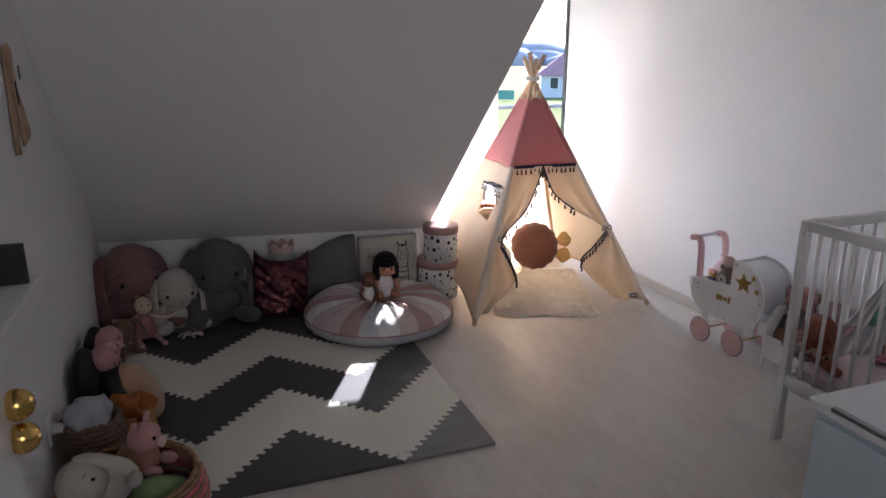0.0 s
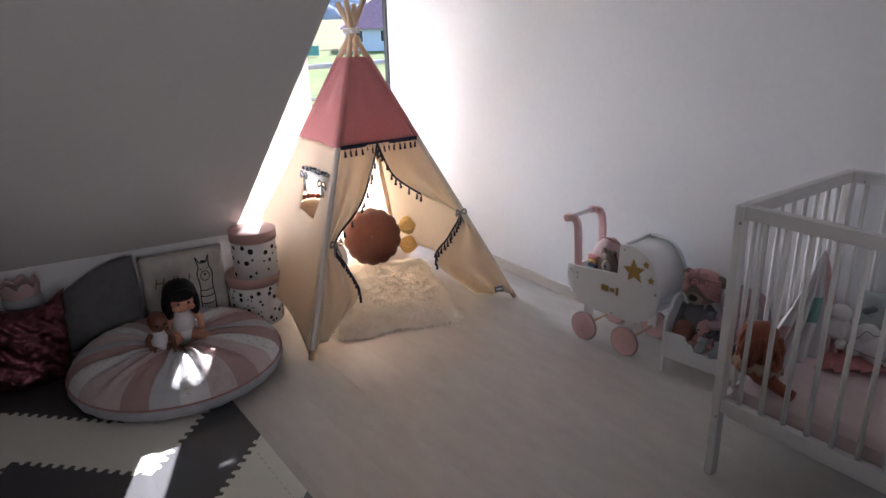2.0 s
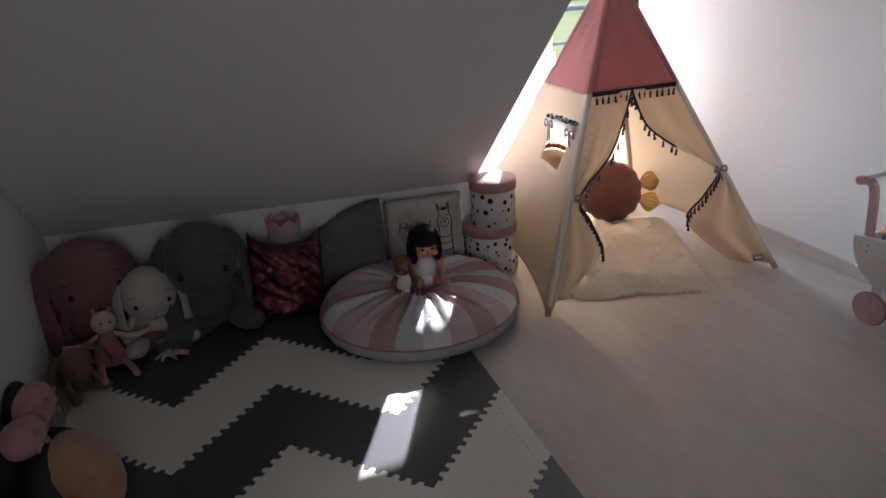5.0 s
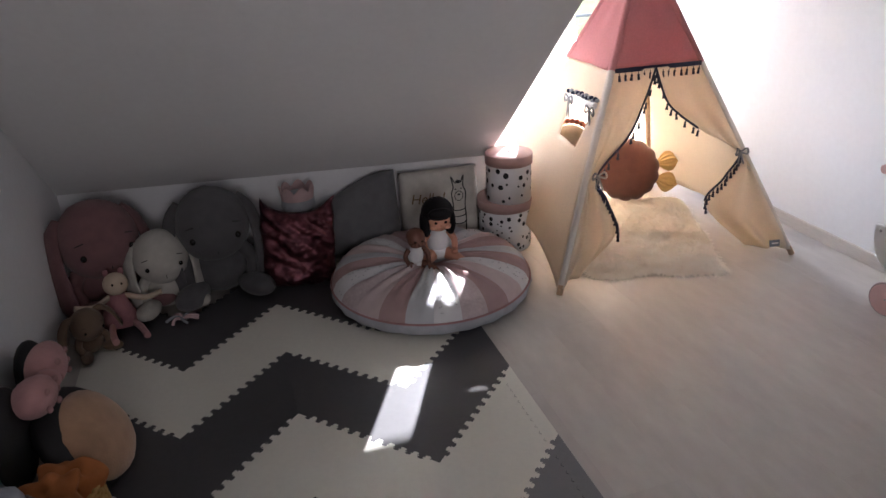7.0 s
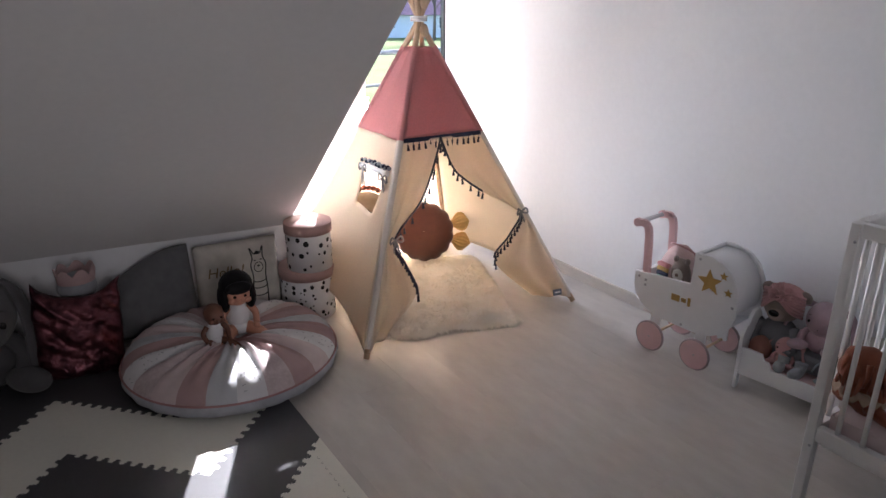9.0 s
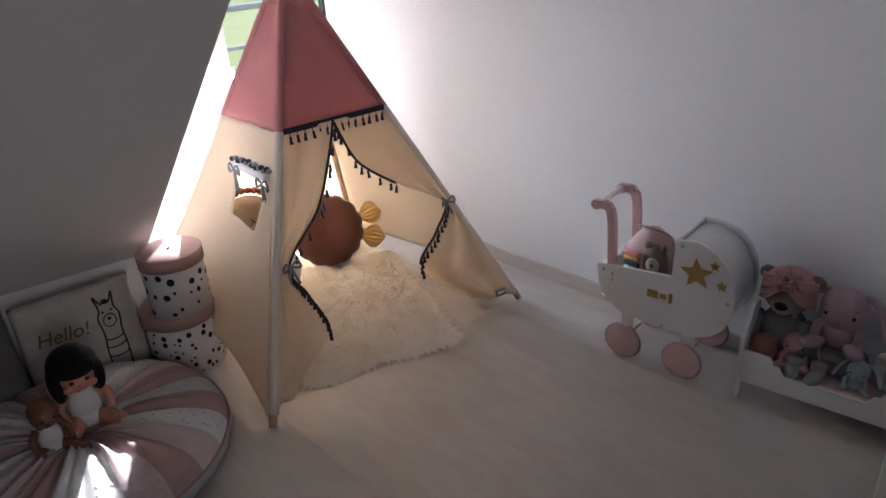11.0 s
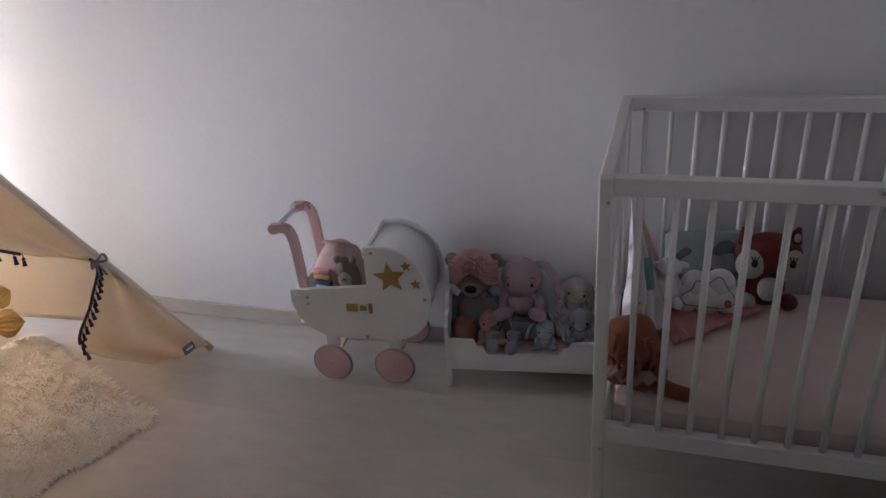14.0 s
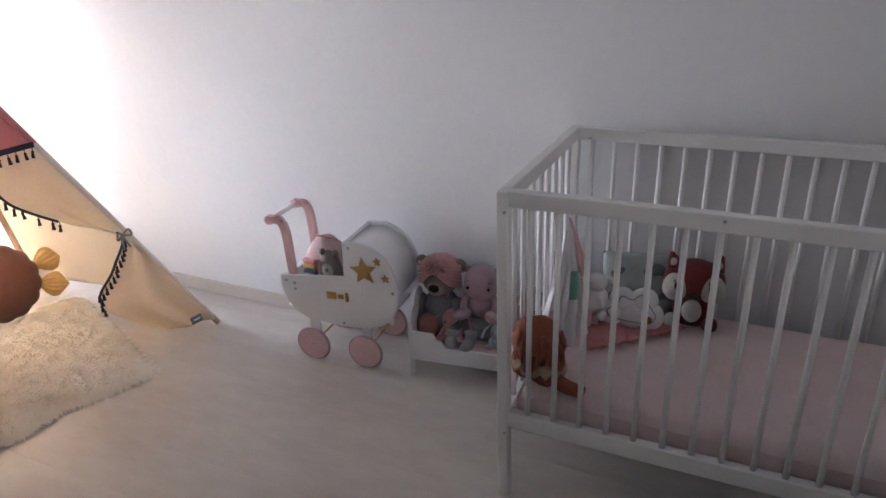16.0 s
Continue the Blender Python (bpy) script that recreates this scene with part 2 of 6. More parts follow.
def prism(bm, pts, depth, m, mi=0, bev=0.0):
    """An outline in the xy plane, thickened along z, laid by m."""
    v0 = [bm.verts.new(m @ Vector((p[0], p[1], 0))) for p in pts]
    v1 = [bm.verts.new(m @ Vector((p[0], p[1], depth))) for p in pts]
    n = len(pts)
    bm.faces.new(v0[::-1]).material_index = mi
    bm.faces.new(v1).material_index = mi
    for i in range(n):
        bm.faces.new((v0[i], v0[(i + 1) % n], v1[(i + 1) % n], v1[i])).material_index = mi
    return bm


def lathe(bm, prof, n=40, c=(0, 0, 0), mi=0, wob=None):
    rings = []
    for r, z in prof:
        ring = []
        for j in range(n):
            a = 2 * math.pi * j / n
            rr, zz = (r, z) if wob is None else wob(r, z, a)
            ring.append(bm.verts.new((c[0] + rr * math.cos(a), c[1] + rr * math.sin(a), c[2] + zz)))
        rings.append(ring)
    for q0, q1 in zip(rings, rings[1:]):
        for j in range(n):
            f = bm.faces.new((q0[j], q0[(j + 1) % n], q1[(j + 1) % n], q1[j]))
            f.smooth, f.material_index = True, mi
    return bm


def sheet(bm, fn, nu, nv, mi=0, skip=None):
    g = [[bm.verts.new(fn(i / nu, j / nv)) for j in range(nv + 1)] for i in range(nu + 1)]
    for i in range(nu):
        for j in range(nv):
            if skip and skip((i + 0.5) / nu, (j + 0.5) / nv):
                continue
            f = bm.faces.new((g[i][j], g[i + 1][j], g[i + 1][j + 1], g[i][j + 1]))
            f.smooth, f.material_index = True, mi
    return bm


def link_mesh(name, bm, mats):
    me = bpy.data.meshes.new(name)
    bmesh.ops.recalc_face_normals(bm, faces=bm.faces[:])
    bm.to_mesh(me)
    bm.free()
    for m in (mats if isinstance(mats, (list, tuple)) else [mats]):
        me.materials.append(m)
    return new(name, me)


def part(name, bm, material, parent, label=""):
    ob = link_mesh(name, bm, material)
    ob.parent = parent
    return tagged(ob, label)


def thing(name, m, label, category, group="", kind=""):
    ob = new(name)
    ob.empty_display_size = 0.05
    ob.matrix_world = m
    return tagged(ob, label, category, group, kind)


def solid(name, bm, mats, m, label, category, group="", kind=""):
    ob = link_mesh(name, bm, mats)
    ob.matrix_world = m
    return tagged(ob, label, category, group, kind)


def B():
    return bmesh.new()


def thicken(ob, t):
    md = ob.modifiers.new("thickness", 'SOLIDIFY')
    md.thickness, md.offset = t, 0
    return ob


# ---------- the room ----------
GX, LX, BY, WY, TOP = 3.07, -0.13, -1.60, 4.73, 2.45     # gable wall, left wall, back wall, window wall, ceiling
KL, KR = Vector((-0.13, 4.168, 0.432)), Vector((1.72, 4.02, 0.397))
SLOPE = 0.92
WX0, WX1, WTOP = 2.47, 3.055, 2.02                        # dormer window opening
kdir = (KR - KL)
kdir.z = 0
kdir.normalize()
kin = Vector((kdir.y, -kdir.x, 0))                        # towards the room
if kin.y > 0:
    kin = -kin


def slope_at(p, z):
    k = (z - p.z) / SLOPE
    return p + Vector((0, -1, 0)) * k + Vector((0, 0, z - p.z))


def structure(name, bm, m, label, category):
    return solid(name, bm, m, Matrix(), label, category, kind="structure")


bm = B()
box(bm, LX - 0.2, GX + 0.2, BY - 0.2, WY + 0.25, -0.2, -0.004)
floor = structure("floor", bm, M_FLOOR, "pale washed oak laminate floor with a soft sheen", "floor")
bm = B()
box(bm, GX, GX + 0.2, BY - 0.2, WY + 0.034, 0, TOP + 0.15)
structure("wall_gable", bm, M_WALL, "plain white painted gable wall", "wall")
bm = B()
box(bm, LX - 0.2, LX, BY - 0.2, 4.4, 0, TOP + 0.15)
structure("wall_left", bm, M_WALL, "plain white painted side wall under the slope", "wall")
# unseen back wall; its opening is added to account for the fill lamp
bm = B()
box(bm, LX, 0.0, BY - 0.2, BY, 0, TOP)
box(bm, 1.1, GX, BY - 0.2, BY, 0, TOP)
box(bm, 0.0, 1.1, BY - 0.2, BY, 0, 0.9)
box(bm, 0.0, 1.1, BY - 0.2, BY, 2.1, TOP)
structure("wall_back", bm, M_WALL, "plain white unseen wall with an added opening", "wall")
# made-up window: its cream sheet turns the sky's blue warm before it enters
back_opening = thing("added_opening", Matrix(), "added unseen window closed by a cream light-filtering sheet", "window", kind="structure")
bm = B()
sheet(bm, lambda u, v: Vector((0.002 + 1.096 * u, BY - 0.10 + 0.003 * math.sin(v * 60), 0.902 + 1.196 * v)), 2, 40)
thicken(part("blind", bm, M_FILTER, back_opening, "cream sheet added to warm the incoming sky light"), 0.001)
# knee wall, a low strip below the slope
bm = B()
prism(bm, [(KL.x, KL.y), (KR.x, KR.y), (KR.x, KR.y + 0.25), (KL.x, KL.y + 0.25)], 0.56, Matrix())
structure("wall_knee", bm, M_WALL, "low white knee wall below the sloping ceiling", "wall")
# sloping ceiling, its own thick slab, cut at the dormer
bm = B()
tl, tr = slope_at(KL, TOP), slope_at(KR, TOP)
tr.x += 0.06
low = [KL.copy(), KR.copy(), tr, tl]
up = [p + Vector((0, 0.2, 0.2)) for p in low]
vl, vu = [bm.verts.new(p) for p in low], [bm.verts.new(p) for p in up]
bm.faces.new(vl)
bm.faces.new(vu[::-1])
for i in range(4):
    bm.faces.new((vl[i], vl[(i + 1) % 4], vu[(i + 1) % 4], vu[i]))
structure("ceiling_slope", bm, M_CEIL, "grey-white sloping attic ceiling", "ceiling")
bm = B()
box(bm, LX - 0.2, GX + 0.2, BY - 0.2, WY + 0.25, TOP + 0.002, TOP + 0.15)
structure("ceiling", bm, M_CEIL, "plain white flat ceiling", "ceiling")
# dormer: cheek wall, window wall
bm = B()
box(bm, 1.60, 1.72, KR.y + 0.01, WY + 0.25, 0, TOP)
prism(bm, [(KR.y + 0.01, 0.50), (KR.y + 0.01, TOP), (tr.y + 0.25, TOP)], 0.10, Matrix(((0, 0, 1, 1.64), (1, 0, 0, 0), (0, 1, 0, 0), (0, 0, 0, 1))))
structure("wall_cheek", bm, M_WALL, "white cheek wall of the dormer", "wall")
bm = B()
box(bm, 1.72, 1.78, WY, WY + 0.25, 0, TOP)
box(bm, 1.78, GX, WY, WY + 0.25, WTOP, TOP)
structure("wall_window", bm, M_WALL, "white dormer wall beside the tall window", "wall")
# window
win = thing("window_1", Matrix(), "tall window with a dark slim frame beside the gable wall", "window", kind="structure")
bm = B()
box(bm, WX1 + 0.003, GX, WY + 0.0, WY + 0.034, 0, WTOP)
part("frame_side", bm, M_TAUPE, win, "dark slim frame")
bm = B()
box(bm, WX0 - 0.002, WX0 + 0.045, WY + 0.004, WY + 0.034, 0, WTOP)
part("frame_side", bm, M_PVC, win)
bm = B()
box(bm, WX0 + 0.045, WX1 + 0.003, WY + 0.004, WY + 0.034, WTOP - 0.05, WTOP)
part("frame_head", bm, M_PVC, win)
bm = B()
box(bm, WX0 + 0.045, WX1 + 0.003, WY + 0.004, WY + 0.034, 0, 0.06)
part("frame_sill", bm, M_PVC, win)
bm = B()
box(bm, WX0 + 0.045, WX1 + 0.003, WY + 0.016, WY + 0.022, 0.06, WTOP - 0.05)
pane = part("pane", bm, M_GLASS, win, "clear glass")
pane.visible_shadow = False
# assumed blind: translucent so this strip glows and spreads sun into the room
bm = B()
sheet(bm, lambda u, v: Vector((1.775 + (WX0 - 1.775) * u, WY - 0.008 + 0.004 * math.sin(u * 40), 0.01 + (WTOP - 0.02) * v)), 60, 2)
thicken(part("blind", bm, M_SHEER, win, "assumed white translucent blind that spreads sunlight"), 0.001)
# skirting boards
bm = B()
box(bm, GX - 0.014, GX, BY, WY, 0, 0.058, bev=0.003)
structure("baseboard", bm, M_BASE, "pale wood skirting along the gable wall", "skirting")
bm = B()
box(bm, LX, LX + 0.014, BY, 4.1, 0, 0.058, bev=0.003)
structure("baseboard", bm, M_BASE, "pale wood skirting along the side wall", "skirting")

# ---------- foam mat ----------
XS = [-0.04, 0.31, 0.66, 1.01, 1.37]
import mathutils
MY0, MSTEP, MT = 2.21, 0.366, 0.014


def zig(k, j):
    """Corner k of boundary j."""
    return Vector((XS[k], MY0 + MSTEP * (j + 1) + (0.36 if k % 2 == 0 else 0.0)))


def toothed(a, b, n=22, h=0.0085):
    """The joint between two tiles: round knobs along the line from a to b."""
    d = b - a
    L = d.length
    u, v = d / L, Vector((-d.y, d.x)) / L
    out = [a.copy()]
    m0 = 0.03
    p = (L - 2 * m0) / n
    for i in range(n):
        c = m0 + (i + 0.5) * p
        s = h if i % 2 else -h
        for q, w in ((-0.28, 0.0), (-0.46, 0.55), (-0.36, 1.0), (0.0, 1.2), (0.36, 1.0), (0.46, 0.55), (0.28, 0.0)):
            out.append(a + u * (c + q * p * 1.05) + v * (s * w))
    out.append(b.copy())
    return out


mat_thing = thing("foam_mat", Matrix.Translation((0, 0, 0)), "zigzag foam play mat of dark grey and cream puzzle tiles", "play mat")
for k in range(4):
    for j in range(-2, 5):
        if j == -2:
            lo = [Vector((XS[k], MY0)), Vector((XS[k + 1], MY0))]
            hi = toothed(zig(k, -1), zig(k + 1, -1))
        else:
            lo = toothed(zig(k, j), zig(k + 1, j))
            hi = toothed(zig(k, j + 1), zig(k + 1, j + 1)) if j < 4 else [Vector((XS[k], 4.12)), Vector((XS[k + 1], 3.95))]
            if j == 4:
                continue
        outline = lo + hi[::-1]
        clean = [outline[0]]
        for p in outline[1:]:
            if (p - clean[-1]).length > 1e-5:
                clean.append(p)
        if (clean[0] - clean[-1]).length < 1e-5:
            clean.pop()
        clean = [Vector((p.x, min(p.y, 4.10 - 0.115 * (p.x + 0.04)))) for p in clean]
        cx, cy = sum(p.x for p in clean) / len(clean), sum(p.y for p in clean) / len(clean)
        clean = [Vector((cx + (p.x - cx) * 0.9996, cy + (p.y - cy) * 0.9996)) for p in clean]
        bm = B()
        n = len(clean)
        tv = [bm.verts.new((p.x, p.y, MT)) for p in clean]
        bv = [bm.verts.new((p.x, p.y, 0.001)) for p in clean]
        for i in range(n):
            bm.faces.new((bv[i], bv[(i + 1) % n], tv[(i + 1) % n], tv[i]))
        for a, b, c in mathutils.geometry.tessellate_polygon([[Vector((p.x, p.y, 0)) for p in clean]]):
            bm.faces.new((tv[a], tv[b], tv[c]))
        m = (M_FOAMG if k == 3 else M_FOAMD) if j == -2 else (M_FOAML if j % 2 else M_FOAMD)
        part("tile", bm, m, mat_thing)

# slits where the edge strips are plugged into the tiles
M_SLIT_L, M_SLIT_D = mat("cream_foam_slit", (0.40, 0.385, 0.33), 0.8), mat("grey_foam_slit", (0.075, 0.075, 0.08), 0.8)
for m_, line in ((M_SLIT_L, [(1.322, 2.56 + 0.031 * i, 90) for i in range(10)]), (M_SLIT_D, [(1.322, 2.265 + 0.031 * i, 90) for i in range(8)] + [(0.80 + 0.033 * i, 2.258, 0) for i in range(15)])):
    for i, (x, y, a) in enumerate(line):
        bm = B()
        tube(bm, [(-0.007, -0.0025, 0), (0, 0.0025, 0), (0.007, -0.0025, 0)], 0.0011, 4)
        slit = part("slit", bm, m_, mat_thing)
        slit.matrix_basis = pose(x, y, MT + 0.0002, 0, 0, a)

# ---------- teepee ----------
FL, FR, BL, BR = Vector((1.750, 3.330, 0)), Vector((2.850, 3.285, 0)), Vector((1.785, 4.38, 0)), Vector((2.83, 4.36, 0))
TIE = Vector((2.265, 3.73, 1.265))
tent = thing("play_tent", Matrix(), "cream and rose canvas teepee with navy tassels and open flaps", "tent")


def on_pole(foot, z):
    return foot + (TIE - foot) * (z / TIE.z)


for i, f in enumerate((FL, FR, BL, BR)):
    d = (TIE - f)
    off = Vector((0.012 * (-1 if i in (0, 2) else 1), 0.012 * (-1 if i < 2 else 1), 0))
    bm = B()
    tube(bm, [f + Vector((0, 0, 0.005)), TIE + off, f + d * (1.112 + 0.009 * i) + off * 2], 0.0125, 10)
    part("pole", bm, M_POLE, tent)
ZB, ZT = 0.82, 1.185


def face(a, b, z0, z1, sag=0.012, seed=0.0, arch=0.06):
    out = ((a + b) / 2 - TIE)
    out.z = 0
    out.normalize()

    def fn(u, v):
        z = z0 + (z1 - z0) * v
        pa, pb = on_pole(a, z), on_pole(b, z)
        p = pa.lerp(pb, u)
        w = math.sin(math.pi * u)
        p += out * (0.016 + sag * w * (noise.noise(Vector((u * 3 + seed, v * 2.0, seed))) * 1.6 - 0.8))
        if z0 < 0.1:
            p += (TIE - p) * (arch / TIE.z * w ** 0.8 * (1 - v) ** 3)
        return p
    return fn


left_face = face(BL, FL, 0.03, ZB, seed=2.0, arch=0.10)
bm = B()
V0, V1 = 0.61, 0.81
U0, U1 = 0.475, 0.80


def window_u(c, v):
    """Columns of the panel gathered so that two of them run along the window's sides."""
    k = max(0.0, min(1.0, (v - V0) / (V1 - V0)))
    a, b = U0 - 0.05 * k, U1 + 0.08 * k
    return a * c / 0.4 if c < 0.4 else (a + (b - a) * (c - 0.4) / 0.4 if c < 0.8 else b + (1 - b) * (c - 0.8) / 0.2)


def window_v(c):
    return V0 * c / 0.5 if c < 0.5 else (V0 + (V1 - V0) * (c - 0.5) / 0.3 if c < 0.8 else V1 + (1 - V1) * (c - 0.8) / 0.2)


sheet(bm, lambda u, v: left_face(window_u(u, window_v(v)), window_v(v)), 30, 40, skip=lambda u, v: 0.4 < u < 0.8 and 0.5 < v < 0.8)
thicken(part("side_panel", bm, M_CANVAS, tent, "cream canvas side with a small window"), 0.0015)
for a, b, s in ((FR, BR, 5.0), (BR, BL, 8.0)):
    bm = B()
    sheet(bm, face(a, b, 0.03 if a is FR else 0.010, ZB, seed=s, arch=0.06 if a is FR else 0.0), 20, 20)
    thicken(part("side_panel", bm, M_CANVAS, tent), 0.0015)
for a, b, s in ((BL, FL, 2.5), (FR, BR, 5.5), (BR, BL, 8.5), (FL, FR, 11.0)):
    bm = B()
    sheet(bm, face(a, b, ZB, ZT, 0.006, seed=s), 20, 16)
    thicken(part("top_panel", bm, M_ROSE, tent, "rose canvas top"), 0.0015)
# pole sleeves along the front edges
for f, off in ((FL, Vector((-0.012, -0.012, 0))), (FR, Vector((0.012, -0.012, 0))), (BL, Vector((-0.012, 0.012, 0)))):
    ends = [on_pole(f, z) + off * (z / TIE.z) for z in (0.04, ZB, ZT)]
    bm = B()
    tube(bm, ends[:2], 0.0150, 10, caps=False)
    part("sleeve", bm, M_SLEEVE, tent)
    bm = B()
    tube(bm, ends[1:], 0.0150, 10, r1=0.0145, caps=False)
    part("sleeve", bm, M_ROSE, tent)

front = face(FL, FR, 0.0, ZB, 0.0)


def on_front(x, z, out=0.02):
    u = (x - on_pole(FL, z).x) / max(1e-4, (on_pole(FR, z).x - on_pole(FL, z).x))
    p = on_pole(FL, z).lerp(on_pole(FR, z), u)
    p.y -= out
    return p


def spline(pts, n):
    """A smooth curve through the points."""
    P = [pts[0]] + list(pts) + [pts[-1]]
    out = []
    seg = len(pts) - 1
    for i in range(n + 1):
        t = i / n * seg
        k = min(int(t), seg - 1)
        w = t - k
        a, b, c, d = P[k], P[k + 1], P[k + 2], P[k + 3]
        out.append(0.5 * ((2 * b) + (c - a) * w + (2 * a - 5 * b + 4 * c - d) * w ** 2 + (3 * b - a - 3 * c + d) * w ** 3))
    return out


MID = on_front(2.262, ZB, 0.022)
edge_l = spline([MID] + [on_front(x, z, o) for x, z, o in ((2.21, 0.718, 0.02), (2.114, 0.58, 0.025), (1.955, 0.447, 0.03), (1.98, 0.35, 0.04), (2.005, 0.222, 0.04), (1.875, 0.105, 0.02))], 48)
edge_r = spline([MID] + [on_front(x, z, o) for x, z, o in ((2.30, 0.70, 0.01), (2.347, 0.638, 0.012), (2.467, 0.549, 0.02), (2.612, 0.462, 0.02), (2.53, 0.368, 0.02), (2.436, 0.265, 0.01))] + [Vector((2.69, 3.395, 0.03))], 49)
for edge, foot in ((edge_l, FL), (edge_r, FR)):
    def flap(u, v, edge=edge, foot=foot):
        i = v * (len(edge) - 1)
        k = min(int(i), len(edge) - 2)
        e = edge[k].lerp(edge[k + 1], i - k)
        z = ZB + (0.03 - ZB) * v
        p = on_pole(foot, z) + Vector((0, -0.014, 0))
        q = p.lerp(e, u)
        q.y += -0.016 * math.sin(u * math.pi * 3.0 + v * 2) * math.sin(u * math.pi) * (0.3 + v)
        return q
    bm = B()
    sheet(bm, flap, 24, 44)
    thicken(part("door_flap", bm, M_CANVAS, tent, "cream flap tied back"), 0.0015)
    for run in ((edge[:-8],) if foot is FL else (edge[:20], edge[27:-8])):
        bm = B()
        tube(bm, [p + Vector((0, -0.004, 0)) for p in run], 0.0045, 6)
        part("trim", bm, M_NAVY, tent, "navy tape")
    bm = B()
    kk = 24 if foot is FL else 28
    c = edge[kk] + Vector((0, -0.012, 0))
    for a in (-1, 1):
        tube(bm, spline([c, c + Vector((0.022 * a, -0.01, 0.018)), c + Vector((0.03 * a, -0.01, -0.008)), c], 10), 0.004, 6)
        tube(bm, [c, c + Vector((0.018 * a, -0.012, -0.06))], 0.004, 6)
    part("tie", bm, M_GREYT, tent, "grey ribbon bow")
bm = B()
pts = [front(i / 20, 1.0) + Vector((0, -0.006, 0)) for i in range(21)]
for a, b in zip(pts, pts[1:]):
    v = [bm.verts.new(p) for p in (a + Vector((0, 0, -0.008)), b + Vector((0, 0, -0.008)), b + Vector((0, 0.002, 0.010)), a + Vector((0, 0.002, 0.010)))]
    bm.faces.new(v)
bmesh.ops.remove_doubles(bm, verts=bm.verts, dist=1e-5)
thicken(part("trim", bm, M_NAVY, tent, "navy tape"), 0.003)
bm = B()
tube(bm, [(0, 0, 0.0), (0, 0, -0.010)], 0.0015, 5)
blob(bm, (0, 0, -0.014), (0.0055, 0.0055, 0.0055), sub=1)
tube(bm, [(0, 0, -0.016), (0, 0, -0.034)], 0.0034, 7, r1=0.0066)
tassel_mesh = link_mesh("tassel", bm, M_NAVY)
tassel_mesh.parent = tent
spots = [front((i + 0.5) / 14, 1.0) + Vector((0, -0.014, -0.006)) for i in range(14)]
spots += [edge_l[i] + Vector((0.004, -0.010, 0)) for i in [2, 3, 6, 9, 10, 13, 15, 16, 19, 21, 22, *range(24, 41)]] + [edge_r[i] + Vector((0.0, -0.010, 0)) for i in [2, 3, 5, 8, 11, 13, 16, 18, 19, *range(28, 43)]]
for i, p in enumerate(spots):
    ob = tassel_mesh if i == 0 else tassel_mesh.copy()
    if i:
        scene.collection.objects.link(ob)
    ob.parent = tent
    ob.location = p
    ob.rotation_euler = (random.uniform(-0.12, 0.12), random.uniform(-0.15, 0.15), random.uniform(0, 6))
# side window: rolled blind with a fringe and ribbon bows
ctr = lambda u, v: left_face(u, v) + Vector((-0.012, -0.004, 0))
bm = B()
tube(bm, [ctr(u, 0.815 + (u - 0.3) * 0.03) for u in (0.38, 0.55, 0.75, 0.94)], 0.013, 8)
roll = part("window_roll", bm, M_WCLOTH, tent, "rolled white window blind")
bm = B()
for i in range(16):
    u = 0.36 + 0.60 * i / 15
    p = ctr(u, 0.842 + (u - 0.3) * 0.03 + 0.006 * math.sin(i * 2.3))
    blob(bm, p, (0.011, 0.009, 0.010), sub=1, mi=i % 2)
part("fringe", bm, [M_NAVY, M_PLLGREY], roll, "navy and grey fringe")
for u in (0.42, 0.88):
    c = ctr(u, 0.815) + Vector((-0.012, -0.01, 0))
    bm = B()
    for a in (-1, 1):
        tube(bm, spline([c, c + Vector((0.0, 0.028 * a, 0.012)), c + Vector((0.0, 0.034 * a, -0.02)), c], 10), 0.004, 6)
        tube(bm, [c, c + Vector((0.0, 0.012 * a, -0.085))], 0.004, 6)
    part("tie", bm, M_GREYT, roll, "grey ribbon bow")
bm = B()
box(bm, -0.026, 0.026, -0.002, 0.002, -0.014, 0.014)
tag = part("fabric_label", bm, mat("label_grey", (0.20, 0.23, 0.28), 0.8), tent, "small grey-blue sewn label")
tag.matrix_basis = pose(*(on_front(2.745, 0.075, 0.03)), -18, 5, 0)
bm = B()
box(bm, -0.016, 0.016, -0.0035, -0.002, -0.003, 0.003)
part("print", bm, M_WCLOTH, tag)
# cord round the poles and a wooden bead pendant
bm = B()
for dz in (-0.008, 0.0, 0.008):
    tube(bm, [TIE + Vector((0.034 * math.cos(a), 0.034 * math.sin(a), dz + 0.035)) for a in [i * math.pi / 8 for i in range(17)]], 0.004, 6)
part("cord", bm, M_WCLOTH, tent, "white cord")
bm = B()
blob(bm, TIE + Vector((0.0, -0.042, 0.10)), (0.020, 0.012, 0.026), sub=2)
tube(bm, [TIE + Vector((0, -0.042, 0.115)), TIE + Vector((0, -0.042, 0.15))], 0.007, 6, r1=0.002)
part("pendant", bm, M_POLE, tent, "small turned wooden pendant")
bm = B()
blob(bm, TIE + Vector((0.0, -0.042, -0.012)), (0.022, 0.012, 0.028), sub=2)
part("pendant", bm, M_POLE, tent, "small turned wooden pendant")

# ---------- rug and cushions in the tent ----------
RC = [Vector((1.96, 3.43, 0)), Vector((2.46, 3.265, 0)), Vector((2.77, 4.02, 0)), Vector((2.30, 4.20, 0))]
rug = thing("fur_rug", Matrix(), "cream long-pile faux fur rug on the floor of the tent", "rug")


